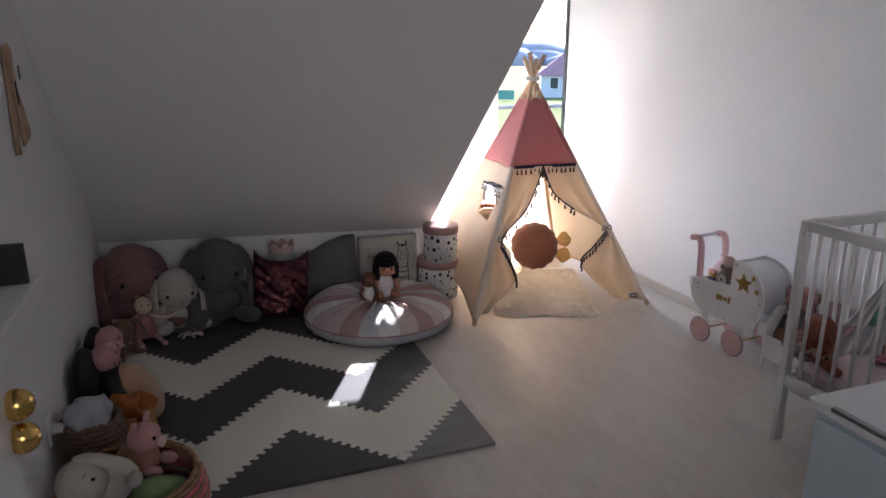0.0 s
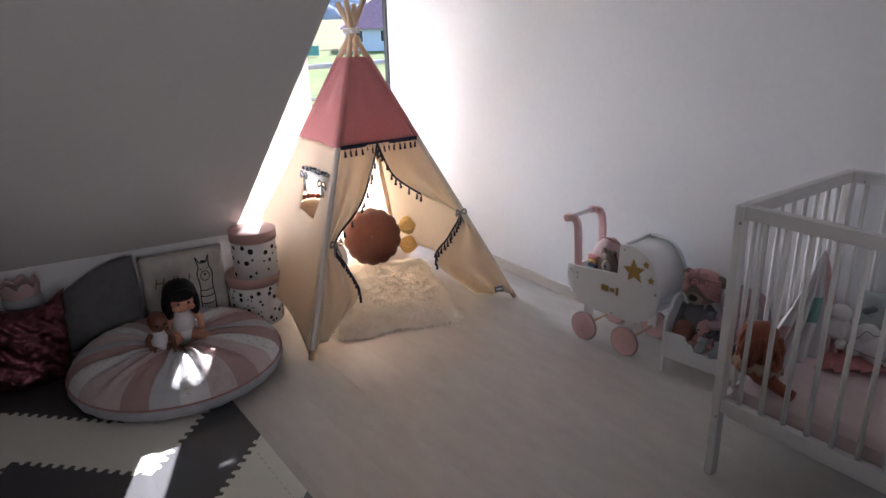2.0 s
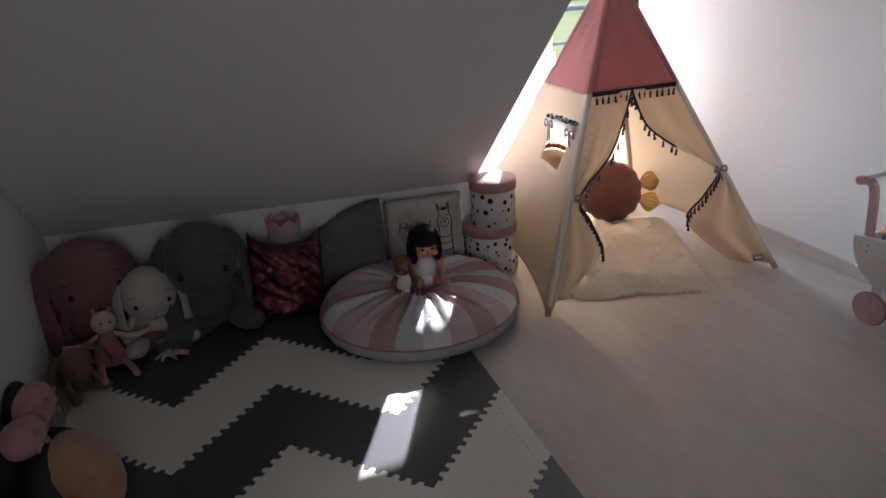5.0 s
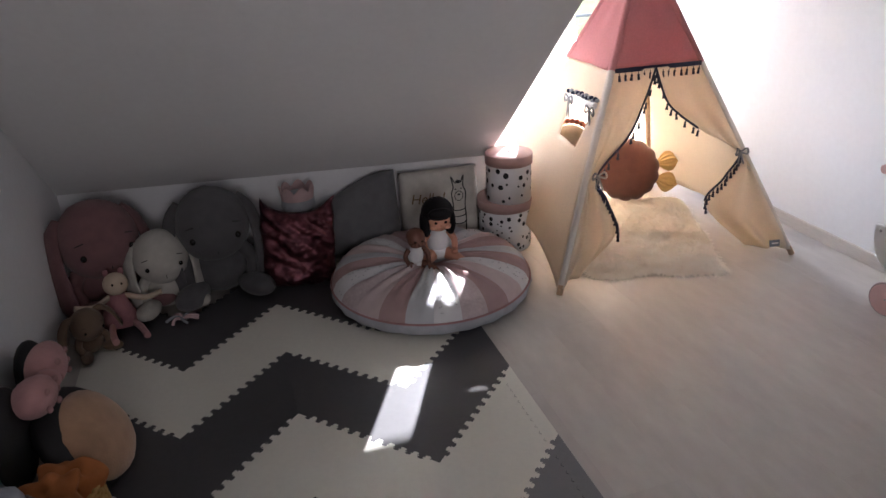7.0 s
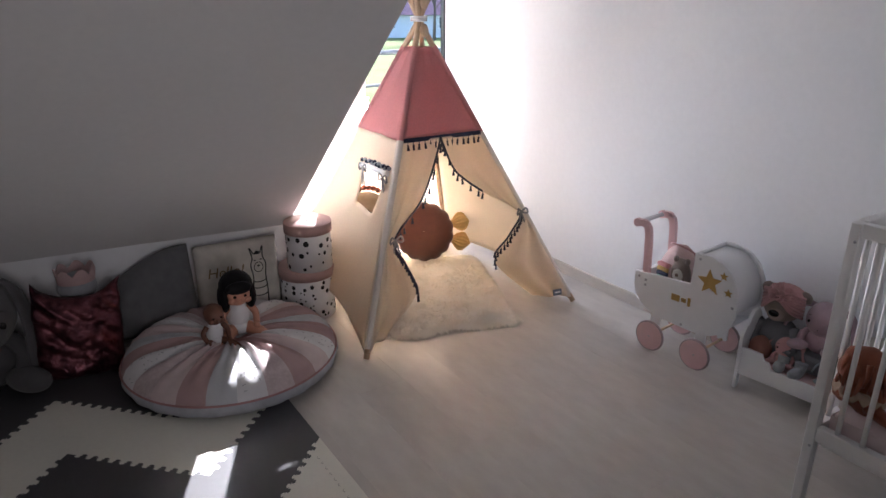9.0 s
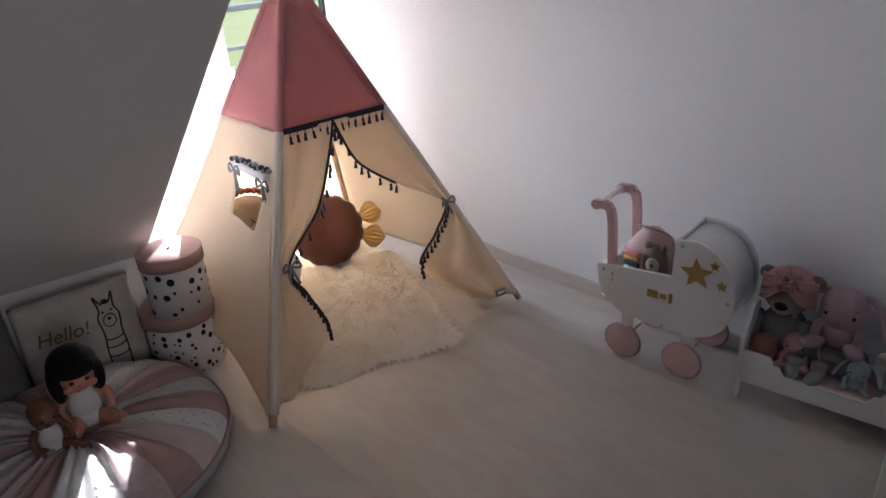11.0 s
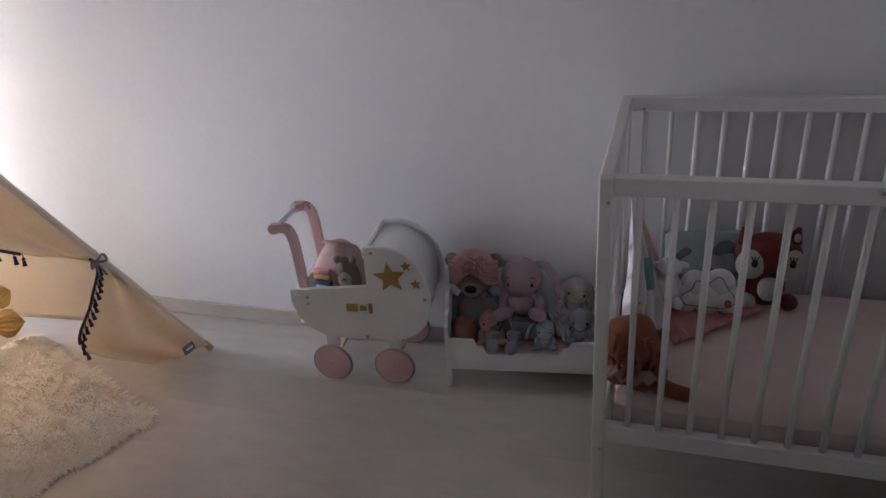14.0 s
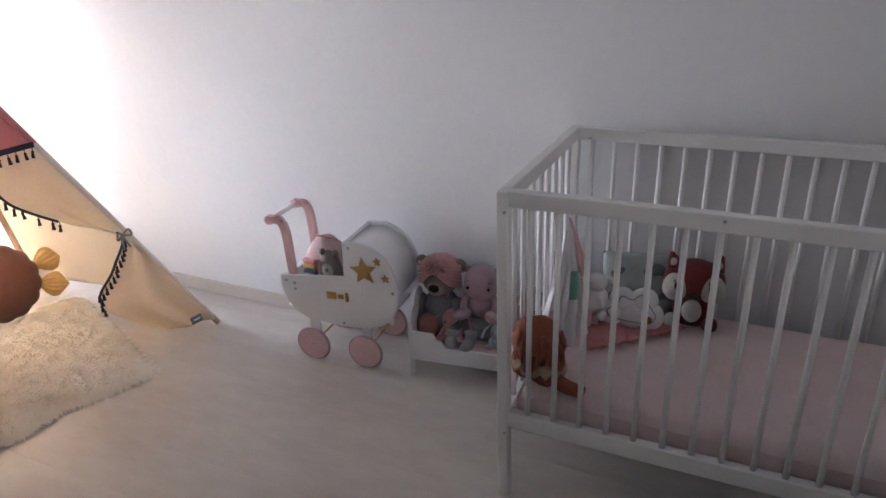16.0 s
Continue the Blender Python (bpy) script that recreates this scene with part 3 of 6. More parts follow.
def rug_at(u, v):
    # the hide's outline wanders in and out
    w = 0.035 * noise.noise(Vector((u * 3.1 + 7, v * 3.1, 2)))
    k = 0.035 * noise.noise(Vector((u * 3.3, v * 3.3 + 5, 8)))
    return RC[0].lerp(RC[1], u).lerp(RC[3].lerp(RC[2], u), v) + Vector((w, k, 0))


def pile(u, v):
    return 0.004 + 0.020 * max(0.0, min(1, 9 * min(u, 1 - u, v, 1 - v))) + 0.006 * noise.noise(Vector((u * 9, v * 9, 1))) + 0.008 * noise.noise(Vector((u * 24 + 3 * v, v * 40, 6)))


bm = B()
sheet(bm, lambda u, v: rug_at(u, v) + Vector((0, 0, max(0.006, pile(u, v)))), 100, 120)
thicken(part("backing", bm, M_FUR, rug), 0.005)
rnd = random.Random(5)
vs, fs = [], []
for i in range(26000):
    if i < 5000:
        # long strands that hang over the rim
        e, r = rnd.random(), rnd.uniform(-0.01, 0.05)
        u, v, a0 = ((e, r, -90), (e, 1 - r, 90), (r, e, 180), (1 - r, e, 0))[i % 4]
        a = radians(a0 - 15) + rnd.gauss(0, 0.55)
    else:
        u, v = rnd.random(), rnd.random()
        a = noise.noise(Vector((u * 7, v * 7, 4))) * 6 + rnd.uniform(-0.35, 0.35)
    p = rug_at(u, v)
    p.z = max(0.004, pile(u, v)) - 0.002
    d = Vector((math.cos(a), math.sin(a), 0))
    s = Vector((-d.y, d.x, 0)) * rnd.uniform(0.0014, 0.0030)
    L = rnd.uniform(0.028, 0.056)
    rise = 0.006 + 0.011 * rnd.random()
    if i < 5000:
        rise *= 0.5
    q = p + d * L * 0.5 + Vector((0, 0, rise))
    t = p + d * L + Vector((0, 0, rise * rnd.uniform(-0.1, 0.9)))
    t.z = max(t.z, 0.003)
    b = len(vs)
    vs += [p - s, p + s, q + s, q - s, t]
    fs += [(b, b + 1, b + 2, b + 3), (b + 3, b + 2, b + 4)]
me = bpy.data.meshes.new("fur")
me.from_pydata([tuple(v) for v in vs], [], fs)
me.materials.append(M_FUR)
fur = new("fur", me)
fur.parent = rug
tagged(fur, kind="stuff")


def round_cushion(name, c, r, th, rz, tilt, mats, label, scallop=0.05, n=14):
    def wob(rr, z, a):
        k = 1 + scallop * abs(math.sin(a * n / 2)) * (rr / r) ** 3
        return rr * k, z
    ob = thing(name, pose(*c, tilt, 0, rz), label, "cushion")
    prof = [(0.002, th * 0.35)] + [(r * math.sin(t * math.pi / 2) ** 0.8, th * (0.35 + 0.15 * math.sin(t * math.pi)) * (math.cos(t * math.pi / 2) ** 0.6 if t < 1 else 0)) for t in [i / 12 for i in range(1, 13)]]
    prof += [(a, -b) for a, b in prof[::-1][1:]]
    bm = B()
    lathe(bm, prof, 84, wob=wob)
    part("cover", bm, mats, ob)
    return ob


cu = round_cushion("candy_cushion", (2.522, 4.115, 0.182), 0.155, 0.12, -31, 72, M_BROWN, "round brown velvet cushion with gold fabric bows")
for a in (15, -15):
    def lobe(u, v, sg=1.0):
        # teardrop outline, narrow at the knot and round outside, pleated along its length
        x = v ** 0.9
        w = 0.050 * math.sin(math.pi * min(1, x) ** 1.5) ** 0.75 + 0.006 * (1 - x)
        y = w * (2 * u - 1)
        k = max(0.0, 1 - (2 * u - 1) ** 2) ** 0.5
        z = sg * (0.016 * math.sin(math.pi * min(1, x)) ** 0.6 * k + 0.004 * math.sin(u * 34) * k * (1.1 - 0.6 * x))
        return Vector((0.142 + 0.118 * x - 0.010 * (2 * u - 1) ** 2 * x, y, z))
    bm = B()
    sheet(bm, lambda u, v: lobe(u, v, 1.0), 28, 18)
    sheet(bm, lambda u, v: lobe(u, v, -1.0), 28, 18)
    bmesh.ops.remove_doubles(bm, verts=bm.verts, dist=0.0004)
    bow_wing = part("bow", bm, M_GOLDF, cu, "pleated shiny gold fabric wing")
    bow_wing.matrix_basis = pose(0, 0, 0, 0, 0, a)
    bm = B()
    tube(bm, [lobe(u, v) * 1.0 for u, v in [(0.02, 0.25), (0.02, 0.5), (0.02, 0.7), (0.04, 0.85), (0.2, 0.97), (0.5, 0.995), (0.8, 0.97), (0.96, 0.85), (0.98, 0.7), (0.98, 0.5), (0.98, 0.25)]], 0.0035, 6)
    part("rim", bm, M_GOLDF, bow_wing)
fc = round_cushion("sleepy_cushion", (2.115, 3.985, 0.39), 0.108, 0.09, -25, 72, M_BEIGE, "round beige cushion with rust pompom fringe and stitched lashes", 0.0)
bm = B()
for i in range(34):
    a = 2 * math.pi * i / 34
    blob(bm, (0.125 * math.cos(a), 0.125 * math.sin(a), 0), (0.014, 0.014, 0.016), sub=2, lump=0.004, freq=60)
part("pompom_fringe", bm, M_RUST, fc, "rust pompom fringe")
bm = B()
for a in (-50, -90, -130):
    tube(bm, [(0.03 + 0.03 * math.cos(radians(a)), 0.03 + 0.03 * math.sin(radians(a)), 0.055), (0.03 + 0.05 * math.cos(radians(a)), 0.03 + 0.05 * math.sin(radians(a)), 0.05)], 0.002, 5)
tube(bm, [(0.03 + 0.03 * math.cos(radians(a)), 0.03 + 0.03 * math.sin(radians(a)), 0.055) for a in range(-160, -10, 15)], 0.002, 5)
part("lashes", bm, M_BLACK, fc, "black stitched lashes")
# unseen cushion added to hold up the beige one, placed to fit the view
bm = B()
blob(bm, (0, 0, 0.14), (0.14, 0.12, 0.14), lump=0.01)
solid("floor_cushion", bm, M_WCLOTH, pose(2.16, 4.02, 0.0), "unseen plump white cushion added under a round beige cushion", "cushion")

# ---------- hat boxes ----------
def hat_box(z0, r, h, c, n, seed, label, rz, big):
    ob = thing("hat_box", pose(c[0], c[1], z0, 0, 0, rz), label, "box", group="stacked hat boxes")
    bm = B()
    lathe(bm, [(0.001, 0), (r, 0), (r, h), (0.001, h)], 64)
    part("drum", bm, M_CARD, ob)
    bm = B()
    lathe(bm, [(r + 0.001, h - 0.042), (r + 0.006, h - 0.042), (r + 0.006, h), (r + 0.004, h + 0.003), (0.001, h + 0.003)], 64)
    lid = part("lid", bm, M_DUSTY, ob, "dusty pink lid")
    rr = random.Random(seed)
    put = []
    while len(put) < n:
        a, z, s = rr.uniform(0, 2 * math.pi), rr.uniform(0.012, h - 0.055), big * rr.choice((0.004, 0.006, 0.008, 0.0095))
        if all((min(abs(a - b), 6.283 - abs(a - b)) * r) ** 2 + (z - y) ** 2 > (s + t + 0.006) ** 2 for b, y, t in put):
            put.append((a, z, s))
            bm = B()
            c0 = bm.verts.new(((r + 0.0016) * math.cos(a), (r + 0.0016) * math.sin(a), z))
            ring = []
            for k in range(12):
                b = a + s / r * math.cos(k * math.pi / 6)
                ring.append(bm.verts.new(((r + 0.0014) * math.cos(b), (r + 0.0014) * math.sin(b), z + s * (1.1 + 0.2 * math.sin(a * 9)) * math.sin(k * math.pi / 6))))
            for k in range(12):
                bm.faces.new((c0, ring[k], ring[(k + 1) % 12]))
            part("spot", bm, M_BLACK, ob)
    return ob, lid


hat_box(0.0, 0.122, 0.235, (1.745, 3.895), 95, 3, "larger white spotted hat box with a dusty pink lid", 0, 0.95)
b2, lid2 = hat_box(0.239, 0.100, 0.212, (1.752, 3.862), 48, 8, "smaller white spotted hat box stacked on a larger one", 40, 1.3)
bm = B()
tube(bm, [(-0.008, 0, 0.2175), (0.008, 0, 0.2175)], 0.0028, 6)
part("handle", bm, M_BLACK, lid2, "small dark metal eyelet")

# ---------- floor pouf ----------
PC = Vector((1.285, 3.572, 0.0))
PR, PH = 0.405, 0.155
pouf = thing("floor_pouf", pose(PC.x, PC.y, 0.010), "round patchwork floor cushion in pink, white and grey gathered wedges", "pouf")
order = [0, 1, 2, 3, 4, 1, 0, 4, 2, 1, 3, 0, 2, 4, 1, 0, 3, 2, 4, 0, 1, 2, 0, 3]
M_PMAUVE = mat("mauve_cotton", (0.42, 0.285, 0.275), 0.9, var=0.06, bump=0.3, bscale=300)
M_PROSE = mat("ash_pink_cotton", (0.60, 0.49, 0.485), 0.9, var=0.06, bump=0.3, bscale=300)
M_PWHITE = mat("off_white_cotton", (0.68, 0.67, 0.67), 0.9, var=0.05, bump=0.3, bscale=300)
M_PGREY = mat("cool_grey_cotton", (0.50, 0.51, 0.53), 0.9, var=0.06, bump=0.3, bscale=300)
M_PGLIT = mat("flecked_pink_cotton", (0.55, 0.46, 0.46), 0.8, col2=(0.44, 0.36, 0.36), scale=90, big=30, bump=0.3, bscale=300)
cols = [M_PMAUVE, M_PROSE, M_PWHITE, M_PGREY, M_PGLIT]
NS = len(order)


def pouf_top(r, a):
    k = r / PR
    z = 0.068 + (PH - 0.068) * (1 - min(k, 1.0) ** 5.2) ** 0.58 - 0.042 * math.exp(-(k / 0.26) ** 2)
    rid = abs(math.sin(a * NS / 2))
    z += 0.020 * (rid ** 0.5 - 0.75) * min(1, k * 1.8) * (1.1 - k) + 0.006 * math.sin(a * 41 + 3 * math.sin(a * 5)) * math.exp(-((k - 0.3) / 0.25) ** 2)
    z += 0.010 * math.sin(a * 29 + 4 * math.sin(a * 3) + 5 * k) * min(1, k * 1.3) * (1.02 - k) * 2
    z += 0.010 * noise.noise(Vector((math.cos(a) * 5, math.sin(a) * 5, k * 2))) * k * (1.05 - k) * 3
    return z + 0.008 * noise.noise(Vector((math.cos(a) * 2, math.sin(a) * 2, k * 3)))


for s in range(NS):
    bm = B()
    a0, a1 = 2 * math.pi * s / NS, 2 * math.pi * (s + 1) / NS

    def wedge(u, v, a0=a0, a1=a1):
        a = a0 + (a1 - a0) * u + 0.10 * (1 - v)
        r = PR * (0.03 + 0.97 * v)
        return Vector((r * math.cos(a), r * math.sin(a), pouf_top(r, a)))
    sheet(bm, wedge, 8, 26)
    w = part("wedge", bm, cols[order[s]], pouf)
    if order[s] == 2:
        rr = random.Random(s)
        for i in range(26):
            v, u = rr.uniform(0.3, 0.97) ** 0.7, rr.uniform(0.1, 0.9)
            bm = B()
            blob(bm, wedge(u, v), (0.0030, 0.0030, 0.0012), sub=1)
            part("spot", bm, M_GREYT, w)
bm = B()
lathe(bm, [(PR, 0.068), (PR * 1.014, 0.052), (PR * 0.99, 0.024), (PR * 0.90, 0.004), (0.001, 0.0)], 96, wob=lambda r, z, a: (r * (1 + 0.008 * math.sin(a * NS)), z))
part("base", bm, M_GCLOTH, pouf, "pale grey underside")
bm = B()
tube(bm, [(PR * 1.004 * math.cos(a), PR * 1.004 * math.sin(a), 0.069) for a in [i * math.pi / 48 for i in range(97)]], 0.004, 6)
part("piping", bm, M_MAUVE, pouf, "dusty pink piping")
bm = B()
blob(bm, (0, 0, 0.112), (0.022, 0.022, 0.010))
part("button", bm, M_MAUVE, pouf)


# ---------- dolls: single plain shapes ----------
def doll(name, m, s, skin, hair, cloth, label, bob):
    bm = B()
    blob(bm, (0, 0, 0.100), (0.046, 0.038, 0.066), mi=2)
    blob(bm, (0, -0.004, 0.052), (0.050, 0.042, 0.034), mi=2)
    blob(bm, (0, -0.012, 0.212), (0.052, 0.050, 0.055), mi=0)
    for a in (-1, 1):
        tube(bm, spline([Vector((0.040 * a, 0, 0.145)), Vector((0.066 * a, -0.012, 0.108)), Vector((0.058 * a, -0.055, 0.080))], 8), 0.016, 10, mi=0, r1=0.012)
        blob(bm, (0.056 * a, -0.064, 0.076), (0.014, 0.017, 0.012), mi=0, sub=2)
        tube(bm, spline([Vector((0.026 * a, -0.015, 0.048)), Vector((0.064 * a, -0.060, 0.044)), Vector((0.096 * a, -0.096, 0.024))], 10), 0.027, 12, mi=0, r1=0.018)
        blob(bm, (0.104 * a, -0.108, 0.026), (0.018, 0.022, 0.020), mi=0, sub=2)
        blob(bm, (0.020 * a, -0.057, 0.216), (0.007, 0.005, 0.006), mi=3, sub=2)
        blob(bm, (0.030 * a, -0.050, 0.194), (0.016, 0.012, 0.014), mi=0, sub=2)
    blob(bm, (0, -0.062, 0.202), (0.007, 0.006, 0.006), mi=0, sub=2)
    blob(bm, (0, -0.058, 0.186), (0.010, 0.005, 0.004), mi=0, sub=2)
    if bob:
        blob(bm, (0, 0.008, 0.236), (0.068, 0.062, 0.062), mi=1)
        for a in (-1, 1):
            blob(bm, (0.052 * a, 0.004, 0.188), (0.024, 0.048, 0.062), mi=1)
        blob(bm, (0, 0.036, 0.188), (0.056, 0.030, 0.060), mi=1)
        blob(bm, (0, -0.044, 0.248), (0.052, 0.024, 0.028), mi=1)
    else:
        blob(bm, (0, 0.002, 0.226), (0.053, 0.050, 0.046), mi=1)
    bmesh.ops.scale(bm, vec=(s, s, s), verts=bm.verts)
    return solid(name, bm, [skin, hair, cloth, M_EYE], m, label, "doll")


doll("doll", pose(1.330, 3.600, 0.116, 6, 0, -4), 0.96, M_SKIN, M_HAIR, M_WCLOTH, "vinyl doll with black bobbed hair and white romper on the pouf", True)
doll("baby_doll", pose(1.218, 3.545, 0.120, 6, 0, 4), 0.70, M_SKIND, M_SKIND, M_WCLOTH, "small brown baby doll in white romper leaning on a larger doll", False)


# ---------- pillows ----------
def pillow_mesh(w, h, th, seed=0, ears=0.0, n=26):
    def side(sg):
        def fn(u, v):
            x, y = u * 2 - 1, v * 2 - 1
            k = ((1 - x * x) * (1 - y * y)) ** 0.42
            pin = 1 - 0.07 * (abs(x) ** 2) * (1 - abs(y)) - 0.0
            py = 1 - 0.07 * (abs(y) ** 2) * (1 - abs(x))
            z = th / 2 * k * (1 + 0.25 * noise.noise(Vector((x * 1.7 + seed, y * 1.7, sg)))) * sg
            e = ears * (abs(x) ** 3 - 0.25) * max(0, y) ** 2
            return Vector((x * w / 2 * py, -z, (y + e) * h / 2 * pin + h / 2))
        return fn
    bm = B()
    sheet(bm, side(1), n, n)
    sheet(bm, side(-1), n, n)
    bmesh.ops.remove_doubles(bm, verts=bm.verts, dist=1e-4)
    return bm


ph = thing("printed_pillow", pose(1.445, 3.925, 0.045, -6, 0, -4), "cream square pillow with printed greeting and animal outline", "pillow")
part("cover", pillow_mesh(0.36, 0.345, 0.11, 3.0), mat("cream_linen", (0.62, 0.59, 0.53), 0.9, bump=0.3, bscale=420), ph)
fc_ = bpy.data.curves.new("greeting", 'FONT')
fc_.body, fc_.size, fc_.extrude, fc_.shear = "Hello!", 0.062, 0.001, 0.25
tmp = new("greeting_curve", fc_)
bpy.context.view_layer.update()
tm = bpy.data.meshes.new_from_object(tmp.evaluated_get(bpy.context.evaluated_depsgraph_get()))
bpy.data.objects.remove(tmp)
tm.materials.clear()
tm.materials.append(mat("bronze_print", (0.22, 0.15, 0.07), 0.5))
def on_cover(x, z, lift=0.0):
    """The front of the printed pillow at (x, z)."""
    a, b = x / 0.18, z / 0.1725 - 1
    k = max(0.0, (1 - a * a) * (1 - b * b)) ** 0.42
    return Vector((x, -0.055 * k * (1 + 0.25 * noise.noise(Vector((a * 1.7 + 3.0, b * 1.7, 1)))) - lift, z))


for v in tm.vertices:
    v.co = on_cover(v.co.x - 0.140, v.co.y + 0.205, 0.003 + v.co.z)
g = new("greeting", tm)
g.parent = ph
bm = B()
llama = [(0.050, 0.045), (0.048, 0.12), (0.052, 0.18), (0.046, 0.235), (0.056, 0.265), (0.050, 0.31), (0.066, 0.282), (0.080, 0.288), (0.094, 0.282), (0.110, 0.31), (0.104, 0.265), (0.114, 0.235), (0.108, 0.18), (0.112, 0.12), (0.110, 0.045)]
tube(bm, [on_cover(p.x, p.y, 0.001) for p in spline([Vector((*q, 0)) for q in llama], 70)], 0.0026, 6)
for z in (0.165, 0.135, 0.10):
    tube(bm, [on_cover(0.080 + 0.030 * math.cos(a), z - 0.012 * math.sin(a), 0.001) for a in [i * math.pi / 10 for i in range(11)]], 0.0022, 6)
tube(bm, [on_cover(0.080 + 0.020 * math.cos(a), 0.222 + 0.022 * math.sin(a), 0.001) for a in [i * math.pi / 8 for i in range(17)]], 0.0018, 6)
for x in (0.066, 0.094):
    blob(bm, on_cover(x, 0.254), (0.006, 0.003, 0.003), sub=1)
blob(bm, on_cover(0.080, 0.228), (0.008, 0.003, 0.005), sub=1)
blob(bm, on_cover(0.080, 0.285), (0.014, 0.003, 0.010), sub=1)
part("animal_outline", bm, M_BLACK, ph, "black printed outline")

bm = pillow_mesh(0.34, 0.36, 0.13, 7.0)
for v in bm.verts:
    v.co.z *= 1 - 0.36 * max(0.0, (0.13 - v.co.x) / 0.30) ** 1.6
solid("grey_pillow", bm, M_GPILLOW, pose(1.09, 3.945, 0.045, -13, -3, -12) , "dark grey velvet pillow leaning on the knee wall", "pillow")
bm = pillow_mesh(0.30, 0.33, 0.12, 12.0, ears=0.42, n=54)
for v in bm.verts:
    v.co.y += 0.030 * noise.noise(Vector((v.co.x * 9, v.co.y * 4, v.co.z * 20 + v.co.x * 14))) + 0.006 * noise.noise(Vector((v.co.x * 26 + v.co.z * 18, 3, v.co.z * 40 - v.co.x * 20)))
    v.co.x += 0.010 * noise.noise(Vector((v.co.z * 14, v.co.x * 7, 5)))
cat = solid("sequin_pillow", bm, M_SEQUIN, pose(0.775, 3.80, 0.016, -10, 5, -2), "burgundy sequin pillow with two pointed ears", "pillow")


# ---------- plush animals ----------
def rabbit(name, m, s, fur, inner, label, ear=1, tilt=0.0, crown=False, arms=True, legs=True, group=""):
    """A seated long-eared soft toy, 0.46 high at scale 1. ear: 1 hanging, 2 spread to the side."""
    ob = thing(name, m, label, "soft toy", group=group)
    S = lambda *p: tuple(c * s for c in p)
    bm = B()
    blob(bm, S(0, 0.01, 0.112), S(0.128, 0.102, 0.116), lump=0.004 * s, freq=14)
    part("body", bm, fur, ob)
    bm = B()
    blob(bm, S(0.01 * tilt, -0.030, 0.305), S(0.148, 0.130, 0.156), lump=0.004 * s, freq=12)
    blob(bm, S(0.01 * tilt, -0.076, 0.240), S(0.098, 0.062, 0.072), lump=0.002 * s)
    head = part("head", bm, fur, ob)
    for a in (-1, 1):
        if ear == 1:
            pts = [S(0.112 * a, -0.01, 0.405), S(0.156 * a, -0.03, 0.345), S(0.174 * a, -0.055, 0.24), S(0.172 * a, -0.075, 0.12), S(0.156 * a, -0.085, 0.040)]
            wide = [0.022, 0.036, 0.046, 0.054, 0.026]
        else:
            pts = [S(0.100 * a, -0.01, 0.405), S(0.175 * a, -0.03, 0.40), S(0.240 * a, -0.05, 0.32), S(0.280 * a, -0.07, 0.20), S(0.285 * a, -0.07, 0.16)]
            wide = [0.02, 0.036, 0.042, 0.040, 0.016]
        bm = B()
        cur = spline([Vector(p) for p in pts], 16)
        ws = spline([Vector((w, 0, 0)) for w in wide], 16)
        rings = []
        for i, p in enumerate(cur):
            d = (cur[min(i + 1, 16)] - cur[max(i - 1, 0)]).normalized()
            out = Vector((a * 0.80, -0.55, 0.1)).normalized()
            side = d.cross(out).normalized()
            out = side.cross(d)
            rings.append([bm.verts.new(p + side * ws[i].x * s * math.cos(t) + out * 0.013 * s * math.sin(t)) for t in [k * math.pi / 6 for k in range(12)]])
        for q0, q1 in zip(rings, rings[1:]):
            for j in range(12):
                f = bm.faces.new((q0[j], q0[(j + 1) % 12], q1[(j + 1) % 12], q1[j]))
                f.smooth, f.material_index = True, 0
        bm.faces.new(rings[0][::-1])
        bm.faces.new(rings[-1])
        part("ear", bm, [fur, inner], head)
        bm = B()
        blob(bm, S(0.086 * a + 0.01 * tilt, -0.136, 0.278), S(0.0115, 0.008, 0.0135), sub=2)
        part("eye", bm, M_EYE, head, "black bead eye")
        bm = B()
        tube(bm, [S(0.074 * a, -0.140, 0.336), S(0.104 * a, -0.124, 0.326)], 0.0022 * s, 5)
        part("brow", bm, M_BLACK, head)
        if arms:
            bm = B()
            tube(bm, spline([Vector(S(0.085 * a, -0.02, 0.205)), Vector(S(0.135 * a, -0.05, 0.14)), Vector(S(0.125 * a, -0.085, 0.075))], 8), 0.028 * s, 10, r1=0.034 * s)
            blob(bm, S(0.125 * a, -0.088, 0.068), S(0.036, 0.036, 0.038), sub=2)
            part("arm", bm, fur, ob)
        if legs:
            bm = B()
            blob(bm, S(0.125 * a, -0.125, 0.050), S(0.056, 0.098, 0.048), rz=34 * a, lump=0.003 * s)
            part("leg", bm, fur, ob)
    bm = B()
    tube(bm, [S(-0.014, -0.139, 0.240), S(0, -0.141, 0.229), S(0.014, -0.139, 0.240)], 0.0025 * s, 5)
    tube(bm, [S(0, -0.141, 0.229), S(0, -0.137, 0.210)], 0.0022 * s, 5)
    part("nose", bm, M_BLACK, head, "stitched nose")
    return ob


K = "soft toys along the knee wall"
rabbit("toy_rabbit", pose(0.030, 3.90, 0.012, -3, 0, 24), 1.02, M_PLPINK, M_PLROSE, "large dusty pink plush rabbit sitting in the corner", group=K)
rabbit("toy_rabbit", pose(0.250, 3.835, 0.014, -4, 0, 12), 0.72, M_PLWHITE, M_PALEP, "cream plush rabbit sitting between two larger rabbits", ear=1, group=K)
rabbit("toy_rabbit", pose(0.462, 3.89, 0.014, -3, 0, 5), 1.0, M_PLGREY, M_PLGREY, "large dark grey plush rabbit on the foam mat", group=K)
